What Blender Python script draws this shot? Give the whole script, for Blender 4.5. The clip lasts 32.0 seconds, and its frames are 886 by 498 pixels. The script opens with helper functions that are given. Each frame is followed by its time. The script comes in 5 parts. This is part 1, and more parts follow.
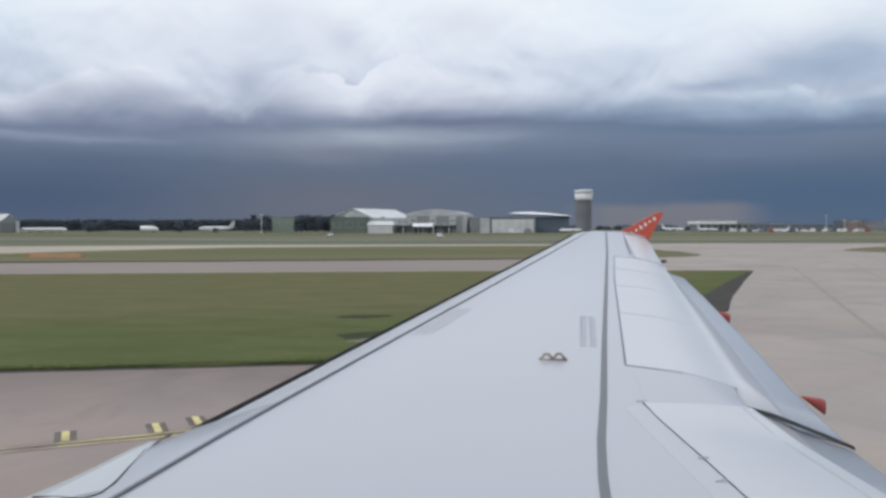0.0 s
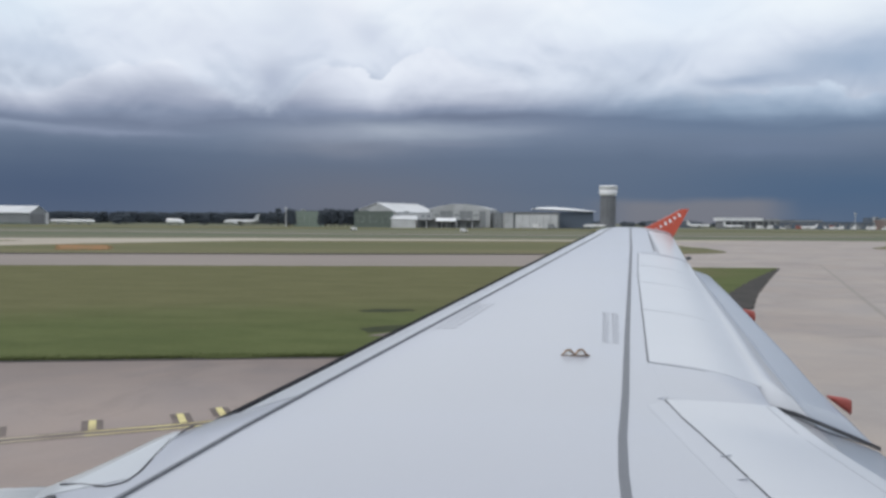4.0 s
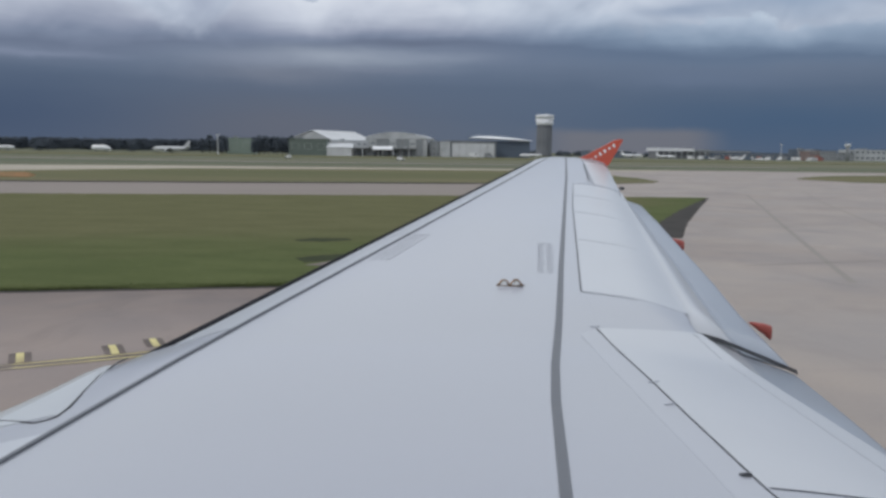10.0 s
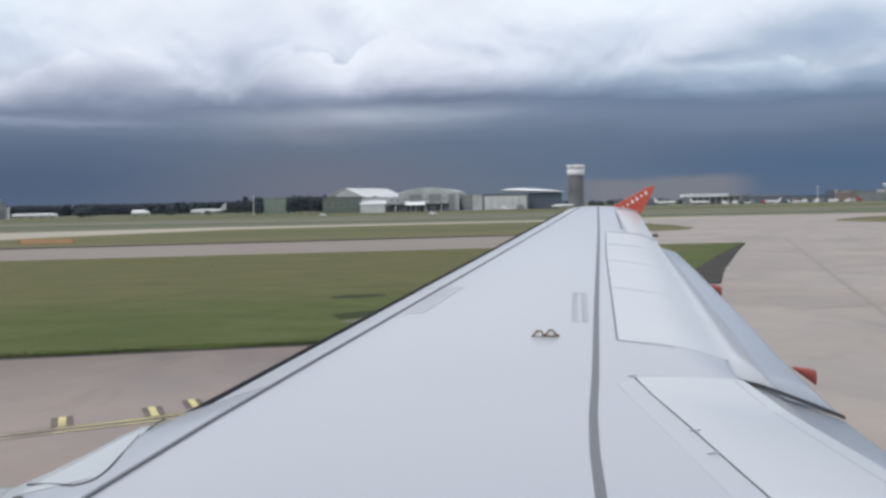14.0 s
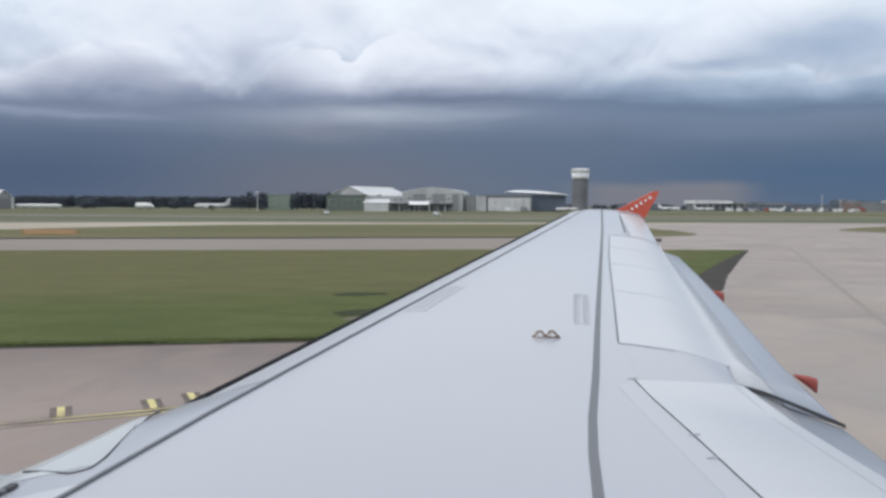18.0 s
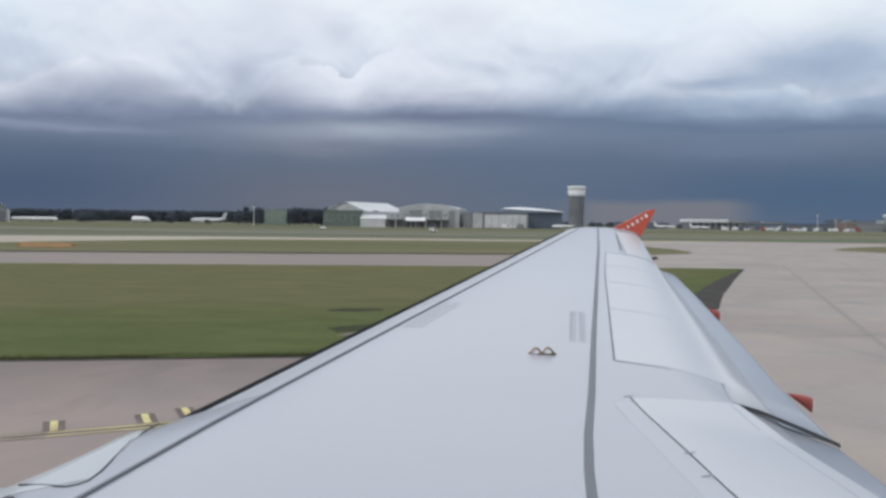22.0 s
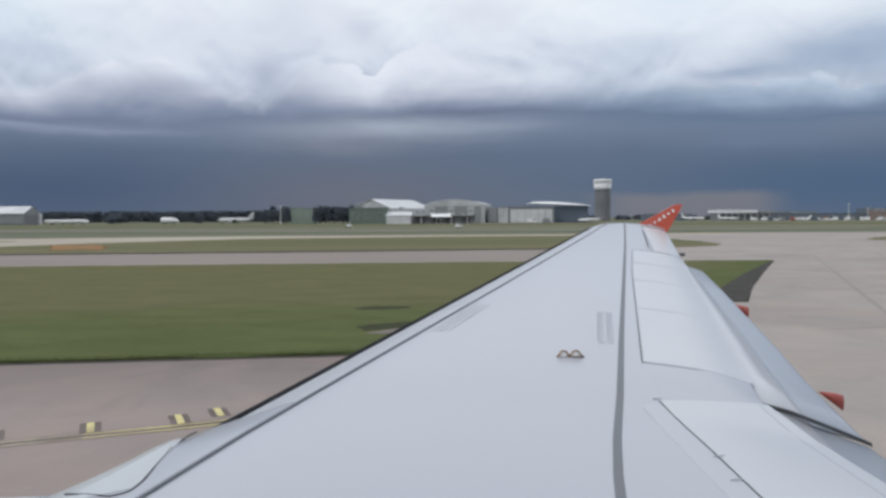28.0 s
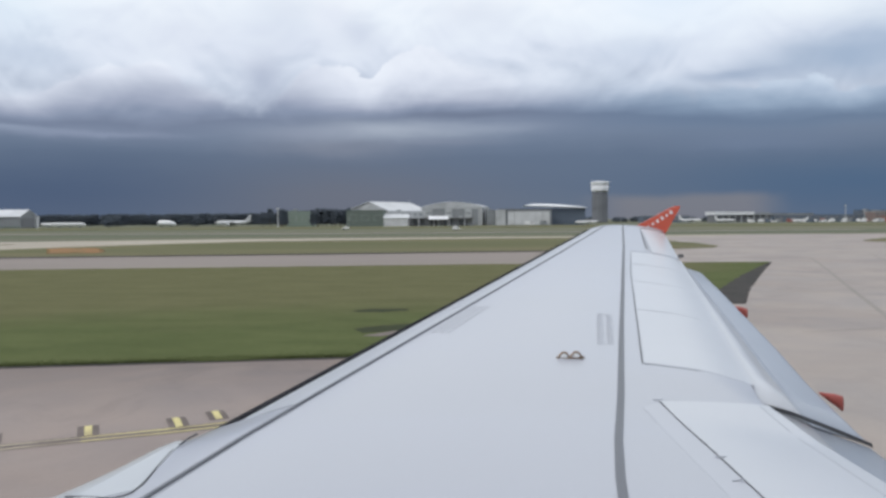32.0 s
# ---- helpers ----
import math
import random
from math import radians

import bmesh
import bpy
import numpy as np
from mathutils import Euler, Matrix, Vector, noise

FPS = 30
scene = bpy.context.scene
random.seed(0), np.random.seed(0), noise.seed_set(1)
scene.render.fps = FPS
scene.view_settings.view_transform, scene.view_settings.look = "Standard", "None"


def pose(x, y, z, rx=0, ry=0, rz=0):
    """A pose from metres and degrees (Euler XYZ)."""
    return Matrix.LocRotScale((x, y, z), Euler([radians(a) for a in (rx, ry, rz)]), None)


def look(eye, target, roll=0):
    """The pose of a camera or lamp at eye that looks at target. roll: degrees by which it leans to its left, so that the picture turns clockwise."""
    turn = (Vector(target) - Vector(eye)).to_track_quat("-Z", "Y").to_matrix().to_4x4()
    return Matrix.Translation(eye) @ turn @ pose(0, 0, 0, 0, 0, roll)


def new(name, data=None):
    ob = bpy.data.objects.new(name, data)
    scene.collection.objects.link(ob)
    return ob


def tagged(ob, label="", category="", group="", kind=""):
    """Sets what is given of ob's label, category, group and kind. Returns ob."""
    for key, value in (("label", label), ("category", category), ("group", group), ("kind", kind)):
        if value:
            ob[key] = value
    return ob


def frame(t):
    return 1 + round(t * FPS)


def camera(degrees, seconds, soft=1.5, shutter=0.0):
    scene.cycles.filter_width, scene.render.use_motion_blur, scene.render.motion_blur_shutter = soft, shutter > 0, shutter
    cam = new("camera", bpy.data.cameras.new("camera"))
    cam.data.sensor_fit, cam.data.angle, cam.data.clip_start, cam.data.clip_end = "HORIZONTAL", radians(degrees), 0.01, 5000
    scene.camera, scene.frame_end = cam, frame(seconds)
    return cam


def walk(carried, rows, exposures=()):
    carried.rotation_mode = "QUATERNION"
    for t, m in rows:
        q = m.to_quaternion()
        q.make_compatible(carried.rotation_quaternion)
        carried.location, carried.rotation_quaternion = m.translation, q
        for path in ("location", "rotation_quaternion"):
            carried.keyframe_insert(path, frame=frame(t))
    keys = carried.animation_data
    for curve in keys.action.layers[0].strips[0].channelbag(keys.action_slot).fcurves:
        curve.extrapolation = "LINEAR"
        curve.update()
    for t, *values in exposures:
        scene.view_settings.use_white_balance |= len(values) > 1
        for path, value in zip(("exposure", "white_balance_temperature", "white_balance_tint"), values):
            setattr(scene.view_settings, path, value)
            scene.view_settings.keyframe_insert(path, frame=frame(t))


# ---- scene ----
# A parked airliner's right wing on a stormy airfield, seen from a cabin window.
cam = camera(57.0, 32.0, soft=3.0)
# seconds, x, y, z, yaw, pitch, roll
ROWS = [
    (0.0, 0.000, 0.000, 4.300, 0.00, -1.55, -0.00),
    (0.5, -0.009, -0.003, 4.300, 0.33, -1.65, -0.21),
    (1.0, -0.005, -0.010, 4.304, 0.63, -1.69, -0.08),
    (1.5, -0.005, -0.006, 4.303, 1.12, -1.66, 0.19),
    (2.0, -0.000, -0.012, 4.302, 1.32, -1.44, 0.02),
    (2.5, -0.005, -0.005, 4.297, 0.87, -1.58, -0.56),
    (3.0, -0.006, -0.010, 4.300, 1.12, -1.57, -0.61),
    (3.5, -0.001, -0.005, 4.299, 1.14, -1.47, -0.64),
    (5.5, 0.015, -0.031, 4.313, 5.52, -4.43, 2.48),
    (6.0, 0.024, -0.030, 4.311, 5.55, -4.40, 4.00),
    (6.5, 0.013, -0.032, 4.325, 2.75, -6.71, 3.38),
    (7.0, 0.020, -0.024, 4.325, 1.72, -6.89, 3.74),
    (7.5, 0.036, -0.056, 4.325, -1.83, -7.10, 4.12),
    (8.0, 0.022, 0.005, 4.321, -3.11, -8.86, 1.36),
    (8.5, 0.017, -0.011, 4.319, -3.02, -7.80, 0.31),
    (9.0, 0.016, 0.016, 4.307, -4.76, -7.43, -1.46),
    (9.5, 0.011, 0.020, 4.301, -3.00, -6.59, -2.04),
    (10.0, 0.005, 0.017, 4.312, -2.78, -6.87, -0.82),
    (10.5, 0.013, 0.013, 4.302, -3.02, -6.76, -1.20),
    (11.0, 0.009, 0.002, 4.309, -3.35, -7.03, -1.33),
    (11.5, 0.012, 0.023, 4.304, -3.20, -6.91, -1.61),
    (12.0, 0.002, 0.015, 4.306, -3.80, -7.65, -0.00),
    (12.5, 0.008, 0.024, 4.304, -2.25, -6.12, 0.54),
    (13.0, 0.012, 0.017, 4.310, -3.61, -5.79, 1.26),
    (13.5, 0.027, 0.010, 4.304, -3.71, -4.27, 1.26),
    (14.0, 0.018, 0.005, 4.307, -0.52, -3.10, 1.13),
    (14.5, 0.015, -0.008, 4.312, 0.26, -3.05, 1.44),
    (16.5, 0.022, 0.003, 4.309, 1.40, -2.90, 0.78),
    (17.0, 0.008, 0.005, 4.302, 0.78, -3.25, -0.02),
    (17.5, 0.014, 0.010, 4.300, -0.03, -3.30, 0.13),
    (18.0, 0.017, 0.019, 4.292, -0.26, -3.08, -0.28),
    (18.5, 0.013, 0.024, 4.294, -0.30, -2.98, -0.41),
    (19.0, 0.018, 0.019, 4.292, -0.40, -2.73, -0.71),
    (19.5, 0.016, 0.016, 4.289, 0.51, -2.74, -0.91),
    (20.0, 0.004, 0.017, 4.283, 4.55, -3.04, -1.11),
    (20.5, 0.029, -0.015, 4.290, 5.94, 0.04, 1.13),
    (21.0, 0.016, -0.008, 4.318, 3.20, 1.23, 0.89),
    (21.5, 0.015, -0.024, 4.309, 1.77, -1.54, 0.02),
    (22.0, 0.010, -0.003, 4.293, -0.51, -1.93, -0.77),
    (22.5, 0.014, 0.008, 4.295, -0.40, -2.52, -0.40),
    (23.0, 0.011, 0.002, 4.290, -0.24, -2.50, -0.33),
    (23.5, 0.014, 0.001, 4.282, -0.60, -3.88, -0.42),
    (24.0, 0.010, -0.003, 4.294, -0.14, -2.22, 0.10),
    (24.5, 0.012, 0.004, 4.288, -0.35, -2.41, 0.15),
    (25.0, 0.014, 0.001, 4.291, -0.11, -2.08, 0.37),
    (25.5, 0.011, -0.016, 4.313, -1.45, -4.35, -0.17),
    (26.0, 0.015, -0.009, 4.369, -3.56, -4.15, 5.90),
    (26.2, 0.005, -0.041, 4.418, -0.45, -1.18, 6.28),
    (26.5, 0.020, -0.030, 4.342, 2.02, -1.18, -0.05),
    (28.5, -0.009, -0.067, 4.360, 0.98, -2.42, 0.25),
    (29.0, -0.020, -0.050, 4.354, 0.69, -2.44, 0.01),
    (29.5, -0.014, -0.065, 4.353, 1.29, -2.52, 0.81),
    (30.0, -0.013, -0.060, 4.356, 1.40, -2.61, 1.07),
    (30.5, -0.017, -0.066, 4.354, 1.34, -2.51, 0.85),
    (31.0, -0.019, -0.086, 4.359, 1.73, -2.47, 1.01),
    (31.5, -0.003, -0.031, 4.349, 1.56, -2.27, 0.80),
    (32.0, -0.012, -0.057, 4.351, 1.10, -2.07, 0.38),
]
# seconds, stops, white balance
EXPOSURES = [(0.0, -0.05, 6420, 10), (3.5, -0.05, 6420, 10), (5.5, 0.12, 6450, 10), (7.0, 0.11, 6400, 10), (8.0, -0.14, 6400, 10), (9.0, -0.26, 6360, 10), (13.0, -0.26, 6360, 10),
             (13.5, -0.06, 6400, 10), (14.0, 0.07, 6450, 10), (16.5, 0.01, 6450, 10), (17.0, -0.01, 6450, 10), (18.0, 0.07, 6450, 10), (20.0, 0.06, 6430, 10), (20.7, 0.02, 6450, 10),
             (21.2, -0.03, 6450, 10), (22.0, -0.04, 6430, 10), (23.0, 0.0, 6430, 10), (25.0, 0.0, 6430, 10), (25.5, -0.08, 6430, 10), (26.0, -0.14, 6430, 10), (26.5, -0.06, 6430, 10),
             (28.5, -0.06, 6430, 10), (29.0, -0.06, 6430, 10), (30.0, 0.03, 6430, 10), (32.0, 0.03, 6430, 10)]
walk(cam, [(t, pose(x, y, z, 90 + pitch, roll, yaw)) for t, x, y, z, yaw, pitch, roll in ROWS], EXPOSURES)


# ---------------------------------------------------------------- node tools
class Nodes:
    """Short-hand for building a node tree."""

    def __init__(self, tree):
        self.tree = tree
        tree.nodes.clear()

    def add(self, kind):
        return self.tree.nodes.new(kind)

    def put(self, socket, value):
        if isinstance(value, bpy.types.NodeSocket):
            self.tree.links.new(value, socket)
        elif value is not None:
            socket.default_value = value

    def math(self, op, a, b=None, c=None, clamp=False):
        n = self.add("ShaderNodeMath")
        n.operation, n.use_clamp = op, clamp
        for s, v in zip(n.inputs, (a, b, c)):
            self.put(s, v)
        return n.outputs[0]

    def mix(self, fac, a, b, blend="MIX"):
        n = self.add("ShaderNodeMix")
        n.data_type, n.blend_type = "RGBA", blend
        self.put(n.inputs[0], fac)
        self.put(n.inputs[6], a)
        self.put(n.inputs[7], b)
        return n.outputs[2]

    def noise(self, vec, scale, detail=4.0, rough=0.5, distortion=0.0):
        n = self.add("ShaderNodeTexNoise")
        self.put(n.inputs["Vector"], vec)
        n.inputs["Scale"].default_value = scale
        n.inputs["Detail"].default_value = detail
        n.inputs["Roughness"].default_value = rough
        n.inputs["Distortion"].default_value = distortion
        return n.outputs["Fac"]

    def ramp(self, fac, stops, ease="LINEAR"):
        n = self.add("ShaderNodeValToRGB")
        n.color_ramp.interpolation = ease
        e = n.color_ramp.elements
        while len(e) < len(stops):
            e.new(0.5)
        for k, (p, c) in zip(e, stops):
            k.position = p
            k.color = (*c, 1) if len(c) == 3 else c
        self.put(n.inputs[0], fac)
        return n.outputs[0]

    def stretch(self, vec, scale):
        n = self.add("ShaderNodeMapping")
        self.put(n.inputs["Vector"], vec)
        n.inputs["Scale"].default_value = scale
        return n.outputs[0]

    def combine(self, x, y, z=0.0):
        n = self.add("ShaderNodeCombineXYZ")
        for s, v in zip(n.inputs, (x, y, z)):
            self.put(s, v)
        return n.outputs[0]


# ---------------------------------------------------------------- sky and sun
SUN_EL, SUN_AZ = 42.0, 238.0  # degrees; azimuth clockwise from +y

world = bpy.data.worlds.new("storm_sky")
scene.world = world
world.use_nodes = True
w = Nodes(world.node_tree)
way = w.add("ShaderNodeTexCoord").outputs["Generated"]
sep = w.add("ShaderNodeSeparateXYZ")
w.put(sep.inputs[0], way)
azimuth = w.math("ARCTAN2", sep.outputs[0], sep.outputs[1])
height = w.math("ARCSINE", sep.outputs[2])
flat = w.combine(azimuth, w.math("MULTIPLY", height, 1.4))
above = w.combine(azimuth, w.math("MULTIPLY", w.math("ADD", height, 0.011), 1.4))
long = w.combine(w.math("MULTIPLY", azimuth, 0.30), w.math("MULTIPLY", height, 2.4))
billow = w.math("SUBTRACT", w.noise(flat, 7.0, 5.0, 0.50, 0.3), 0.5)
lumps = w.math("SUBTRACT", w.noise(flat, 26.0, 4.0, 0.5, 0.2), 0.5)
puff = w.math("ABSOLUTE", w.math("SUBTRACT", w.noise(flat, 13.0, 1.5, 0.45, 0.25), 0.5))
puffs = w.math("ABSOLUTE", w.math("SUBTRACT", w.noise(flat, 34.0, 2.0, 0.5, 0.3), 0.5))
streaks = w.math("SUBTRACT", w.noise(long, 11.0, 5.0, 0.52, 0.4), 0.5)
wisps = w.math("SUBTRACT", w.noise(long, 30.0, 4.0, 0.55, 0.5), 0.5)
# the swelling of the cloud heaps: thicker below than just above means a rounded top
swell = w.math("SUBTRACT", w.noise(flat, 10.0, 3.5, 0.48, 0.5), w.noise(above, 10.0, 3.5, 0.48, 0.5))
around = w.math("DIVIDE", w.math("ADD", azimuth, 0.65), 1.3, clamp=True)


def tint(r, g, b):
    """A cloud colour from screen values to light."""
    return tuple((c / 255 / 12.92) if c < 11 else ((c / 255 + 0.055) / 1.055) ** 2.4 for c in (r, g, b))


def total(items):
    res = items[0]
    for i in items[1:]:
        res = w.math("ADD", res, i)
    return res


def times(a, b):
    return w.math("MULTIPLY", a, b)


def smooth(x, lo, hi):
    n = w.add("ShaderNodeMapRange")
    n.interpolation_type = "SMOOTHSTEP"
    w.put(n.inputs[0], x)
    for s, v in ((n.inputs[1], lo), (n.inputs[2], hi)):
        w.put(s, v)
    return n.outputs[0]


def profile(points, span=0.4):
    """A smooth line of values along the horizon, from (azimuth, value) pairs."""
    grey = w.ramp(around, [((a + 0.65) / 1.3, (v / span,) * 3) for a, v in points], "CARDINAL")
    return times(grey, span)


def bump2(az, el, daz, del_, amount):
    """A soft patch of cloud at an azimuth and elevation (radians)."""
    u = w.math("DIVIDE", w.math("SUBTRACT", az_w, az), daz)
    v = w.math("DIVIDE", w.math("SUBTRACT", el_s, el), del_)
    r = w.math("ADD", times(u, u), times(v, v))
    return times(w.math("EXPONENT", times(r, -1.0)), amount)


def wash(under, az, el, daz, del_, colour, amount):
    """A soft paler or darker patch laid over the clouds, uneven within."""
    return w.mix(w.math("MULTIPLY", bump2(az, el, daz, del_, amount), w.math("ADD", 1.0, times(billow, 1.4)), clamp=True), under, (*tint(*colour), 1))


# the directions, wound about a little so that every cloud edge curls and bulges
az_w = total([azimuth, times(lumps, 0.012), times(billow, 0.020)])
el_w = total([height, times(puff, -0.040), times(puffs, -0.024), times(lumps, 0.006), 0.006])
el_s = total([height, times(streaks, 0.016), times(wisps, 0.008), times(billow, 0.012), times(lumps, 0.005)])

# the high overcast: white overhead, greyer towards the heaps
veil_t = total([el_s, times(swell, 0.15), times(billow, 0.075), times(puff, 0.04), times(lumps, 0.012)])
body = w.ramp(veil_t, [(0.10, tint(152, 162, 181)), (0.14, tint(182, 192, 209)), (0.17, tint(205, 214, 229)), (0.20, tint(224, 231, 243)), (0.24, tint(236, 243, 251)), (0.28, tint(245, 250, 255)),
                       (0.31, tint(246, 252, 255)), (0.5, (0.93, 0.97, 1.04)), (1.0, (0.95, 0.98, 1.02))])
body = wash(body, -0.520, 0.2223, 0.069, 0.0416, (214, 231, 244), 0.5)
body = wash(body, -0.207, 0.2333, 0.048, 0.0416, (206, 214, 230), 0.5)
body = wash(body, -0.152, 0.2406, 0.025, 0.0319, (228, 233, 244), 0.6)
body = wash(body, -0.118, 0.2209, 0.022, 0.0235, (200, 208, 225), 0.55)
body = wash(body, -0.317, 0.2169, 0.048, 0.0277, (216, 222, 236), 0.5)
body = wash(body, -0.492, 0.1792, 0.055, 0.0125, (196, 208, 226), 0.6)
body = wash(body, -0.234, 0.1680, 0.022, 0.0260, (176, 185, 205), 0.75)
body = wash(body, 0.022, 0.2417, 0.055, 0.0208, (218, 224, 237), 0.6)
body = wash(body, 0.262, 0.2616, 0.083, 0.0416, (222, 236, 251), 0.6)
body = wash(body, 0.390, 0.2720, 0.090, 0.0340, (246, 253, 255), 0.9)
body = wash(body, 0.216, 0.1956, 0.062, 0.0180, (190, 203, 222), 0.5)
body = wash(body, 0.425, 0.1740, 0.080, 0.0220, (158, 176, 200), 0.95)
body = wash(body, 0.470, 0.1900, 0.060, 0.0300, (163, 181, 205), 0.6)
body = wash(body, 0.330, 0.1640, 0.055, 0.0080, (160, 175, 198), 0.75)

# the bank of heaped cloud: its lit rim, its dark flat base, and how crisp the rim is, along the horizon
CLOUD_TOP = [(-0.584, 0.1600), (-0.548, 0.1560), (-0.49, 0.1490), (-0.463, 0.1575), (-0.438, 0.1690), (-0.418, 0.1740), (-0.384, 0.1820), (-0.351, 0.1810), (-0.318, 0.1700), (-0.29, 0.1620),
             (-0.264, 0.1560), (-0.245, 0.1530), (-0.228, 0.1560), (-0.21, 0.1650), (-0.195, 0.1780), (-0.176, 0.1901), (-0.153, 0.1897), (-0.126, 0.1814), (-0.106, 0.1765), (-0.093, 0.1890),
             (-0.08, 0.2008), (-0.058, 0.2091), (-0.031, 0.2101), (0.004, 0.2014), (0.082, 0.196), (0.184, 0.1889), (0.262, 0.1747), (0.326, 0.1555), (0.365, 0.1536), (0.404, 0.1589), (0.435, 0.1448), (0.48, 0.1491)]
CLOUD_BASE = [(-0.584, 0.112), (-0.491, 0.1069), (-0.436, 0.109), (-0.379, 0.1103), (-0.318, 0.1144), (-0.255, 0.1189), (-0.189, 0.1191), (-0.122, 0.1201), (-0.054, 0.1252), (0.014, 0.1285), (0.083, 0.1272),
              (0.151, 0.1239), (0.218, 0.1222), (0.282, 0.1148), (0.345, 0.1091), (0.405, 0.1101), (0.461, 0.1106), (0.498, 0.1088)]
CRISP = [(-0.60, 0.020), (-0.50, 0.018), (-0.44, 0.009), (-0.36, 0.009), (-0.30, 0.022), (-0.25, 0.034), (-0.20, 0.014), (-0.15, 0.008), (-0.10, 0.005), (-0.03, 0.007), (0.03, 0.030), (0.10, 0.050), (0.28, 0.040), (0.33, 0.010), (0.40, 0.006), (0.48, 0.014)]
# how long the heaps stay pale below the rim, and how grey they begin
HOLD = [(-0.60, 1.3), (-0.50, 1.3), (-0.40, 1.02), (-0.30, 1.0), (-0.23, 1.0), (-0.17, 1.7), (-0.08, 2.6), (0.0, 2.8), (0.10, 2.6), (0.20, 2.0), (0.28, 1.6), (0.34, 1.3), (0.5, 1.2)]
GREY = [(-0.60, 0.10), (-0.50, 0.10), (-0.44, 0.02), (-0.36, 0.0), (-0.30, 0.10), (-0.24, 0.34), (-0.17, 0.08), (-0.08, 0.0), (0.0, 0.02), (0.10, 0.08), (0.20, 0.16), (0.28, 0.24), (0.34, 0.26), (0.42, 0.28), (0.5, 0.38)]
rim = profile(CLOUD_TOP)
foot = profile(CLOUD_BASE)
down = w.math("SUBTRACT", rim, el_w)
depth = w.math("DIVIDE", w.math("SUBTRACT", rim, el_s), w.math("SUBTRACT", rim, foot))
fade = w.math("POWER", w.math("MAXIMUM", depth, 0.0), profile(HOLD, 3.0))
shade = total([times(fade, w.math("SUBTRACT", 0.98, profile(GREY, 1.0))), profile(GREY, 1.0), times(swell, -0.45), times(billow, 0.36), times(lumps, 0.12), times(puff, -0.2), 0.03])
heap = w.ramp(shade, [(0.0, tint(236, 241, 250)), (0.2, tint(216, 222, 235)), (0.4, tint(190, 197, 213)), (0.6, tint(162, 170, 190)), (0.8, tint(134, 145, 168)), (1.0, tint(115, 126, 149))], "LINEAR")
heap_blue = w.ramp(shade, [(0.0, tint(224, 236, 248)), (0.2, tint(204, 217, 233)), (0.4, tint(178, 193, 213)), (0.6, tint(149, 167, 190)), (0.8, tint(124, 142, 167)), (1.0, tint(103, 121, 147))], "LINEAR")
heap = w.mix(smooth(az_w, 0.0, 0.30), heap, heap_blue)
body = w.mix(smooth(down, 0.0, profile(CRISP, 0.1)), body, heap)
# rain under the base
rain = w.ramp(w.math("ADD", el_s, 0.0), [(0.003, tint(97, 110, 130)), (0.040, tint(91, 106, 130)), (0.075, tint(94, 109, 133)), (0.100, tint(110, 124, 147)), (0.125, tint(128, 141, 164))])
body = w.mix(smooth(total([depth, times(lumps, 0.25), times(billow, 0.4)]), 0.90, 1.45), body, rain)
body = wash(body, 0.000, 0.1275, 0.075, 0.0050, (106, 116, 138), 0.6)
body = wash(body, -0.140, 0.0900, 0.110, 0.0140, (126, 133, 150), 0.7)
body = wash(body, -0.085, 0.1080, 0.110, 0.0110, (168, 177, 192), 0.9)
body = wash(body, 0.030, 0.1125, 0.075, 0.0060, (150, 160, 179), 0.6)
body = wash(body, -0.188, 0.1048, 0.076, 0.0083, (140, 148, 168), 0.5)
body = wash(body, -0.020, 0.0945, 0.060, 0.0050, (128, 136, 156), 0.5)
body = wash(body, -0.450, 0.1090, 0.140, 0.0040, (118, 129, 153), 0.4)
body = wash(body, -0.420, 0.0990, 0.085, 0.0045, (145, 155, 179), 0.7)
body = wash(body, -0.520, 0.1034, 0.062, 0.0035, (152, 164, 186), 0.6)
body = wash(body, 0.350, 0.0857, 0.090, 0.0152, (108, 123, 149), 0.7)
body = wash(body, 0.300, 0.1130, 0.110, 0.0070, (103, 120, 146), 0.75)
# browner and bluer parts of the rainy lower sky, and a paler shaft of distant rain
low = w.math("SUBTRACT", 1.0, smooth(el_s, 0.03, 0.11))
body = w.mix(times(low, bump2(-0.15, 0.025, 0.17, 0.065, 0.80)), body, (*tint(106, 110, 124), 1))
body = w.mix(times(low, bump2(0.46, 0.040, 0.22, 0.045, 0.9)), body, (*tint(67, 94, 127), 1))
body = w.mix(times(low, bump2(-0.48, 0.040, 0.20, 0.055, 0.9)), body, (*tint(69, 87, 117), 1))
shaft = times(times(smooth(az_w, 0.130, 0.215), w.math("SUBTRACT", 1.0, smooth(az_w, 0.330, 0.390))),
              w.math("SUBTRACT", 1.0, smooth(w.math("ADD", height, times(billow, 0.018)), 0.021, 0.033)))
body = w.mix(times(shaft, 0.8), body, (*tint(122, 123, 132), 1))
sky = w.add("ShaderNodeTexSky")
sky.sky_type, sky.sun_disc = "NISHITA", False
sky.sun_elevation, sky.sun_rotation = radians(SUN_EL), radians(SUN_AZ)
clear = w.add("ShaderNodeBackground")
w.put(clear.inputs[0], sky.outputs[0])
clear.inputs[1].default_value = 0.1
cloud = w.add("ShaderNodeBackground")
w.put(cloud.inputs[0], body)
cloud.inputs[1].default_value = 1.0
cover = w.add("ShaderNodeMixShader")
cover.inputs[0].default_value = 0.96
w.put(cover.inputs[1], clear.outputs[0])
w.put(cover.inputs[2], cloud.outputs[0])
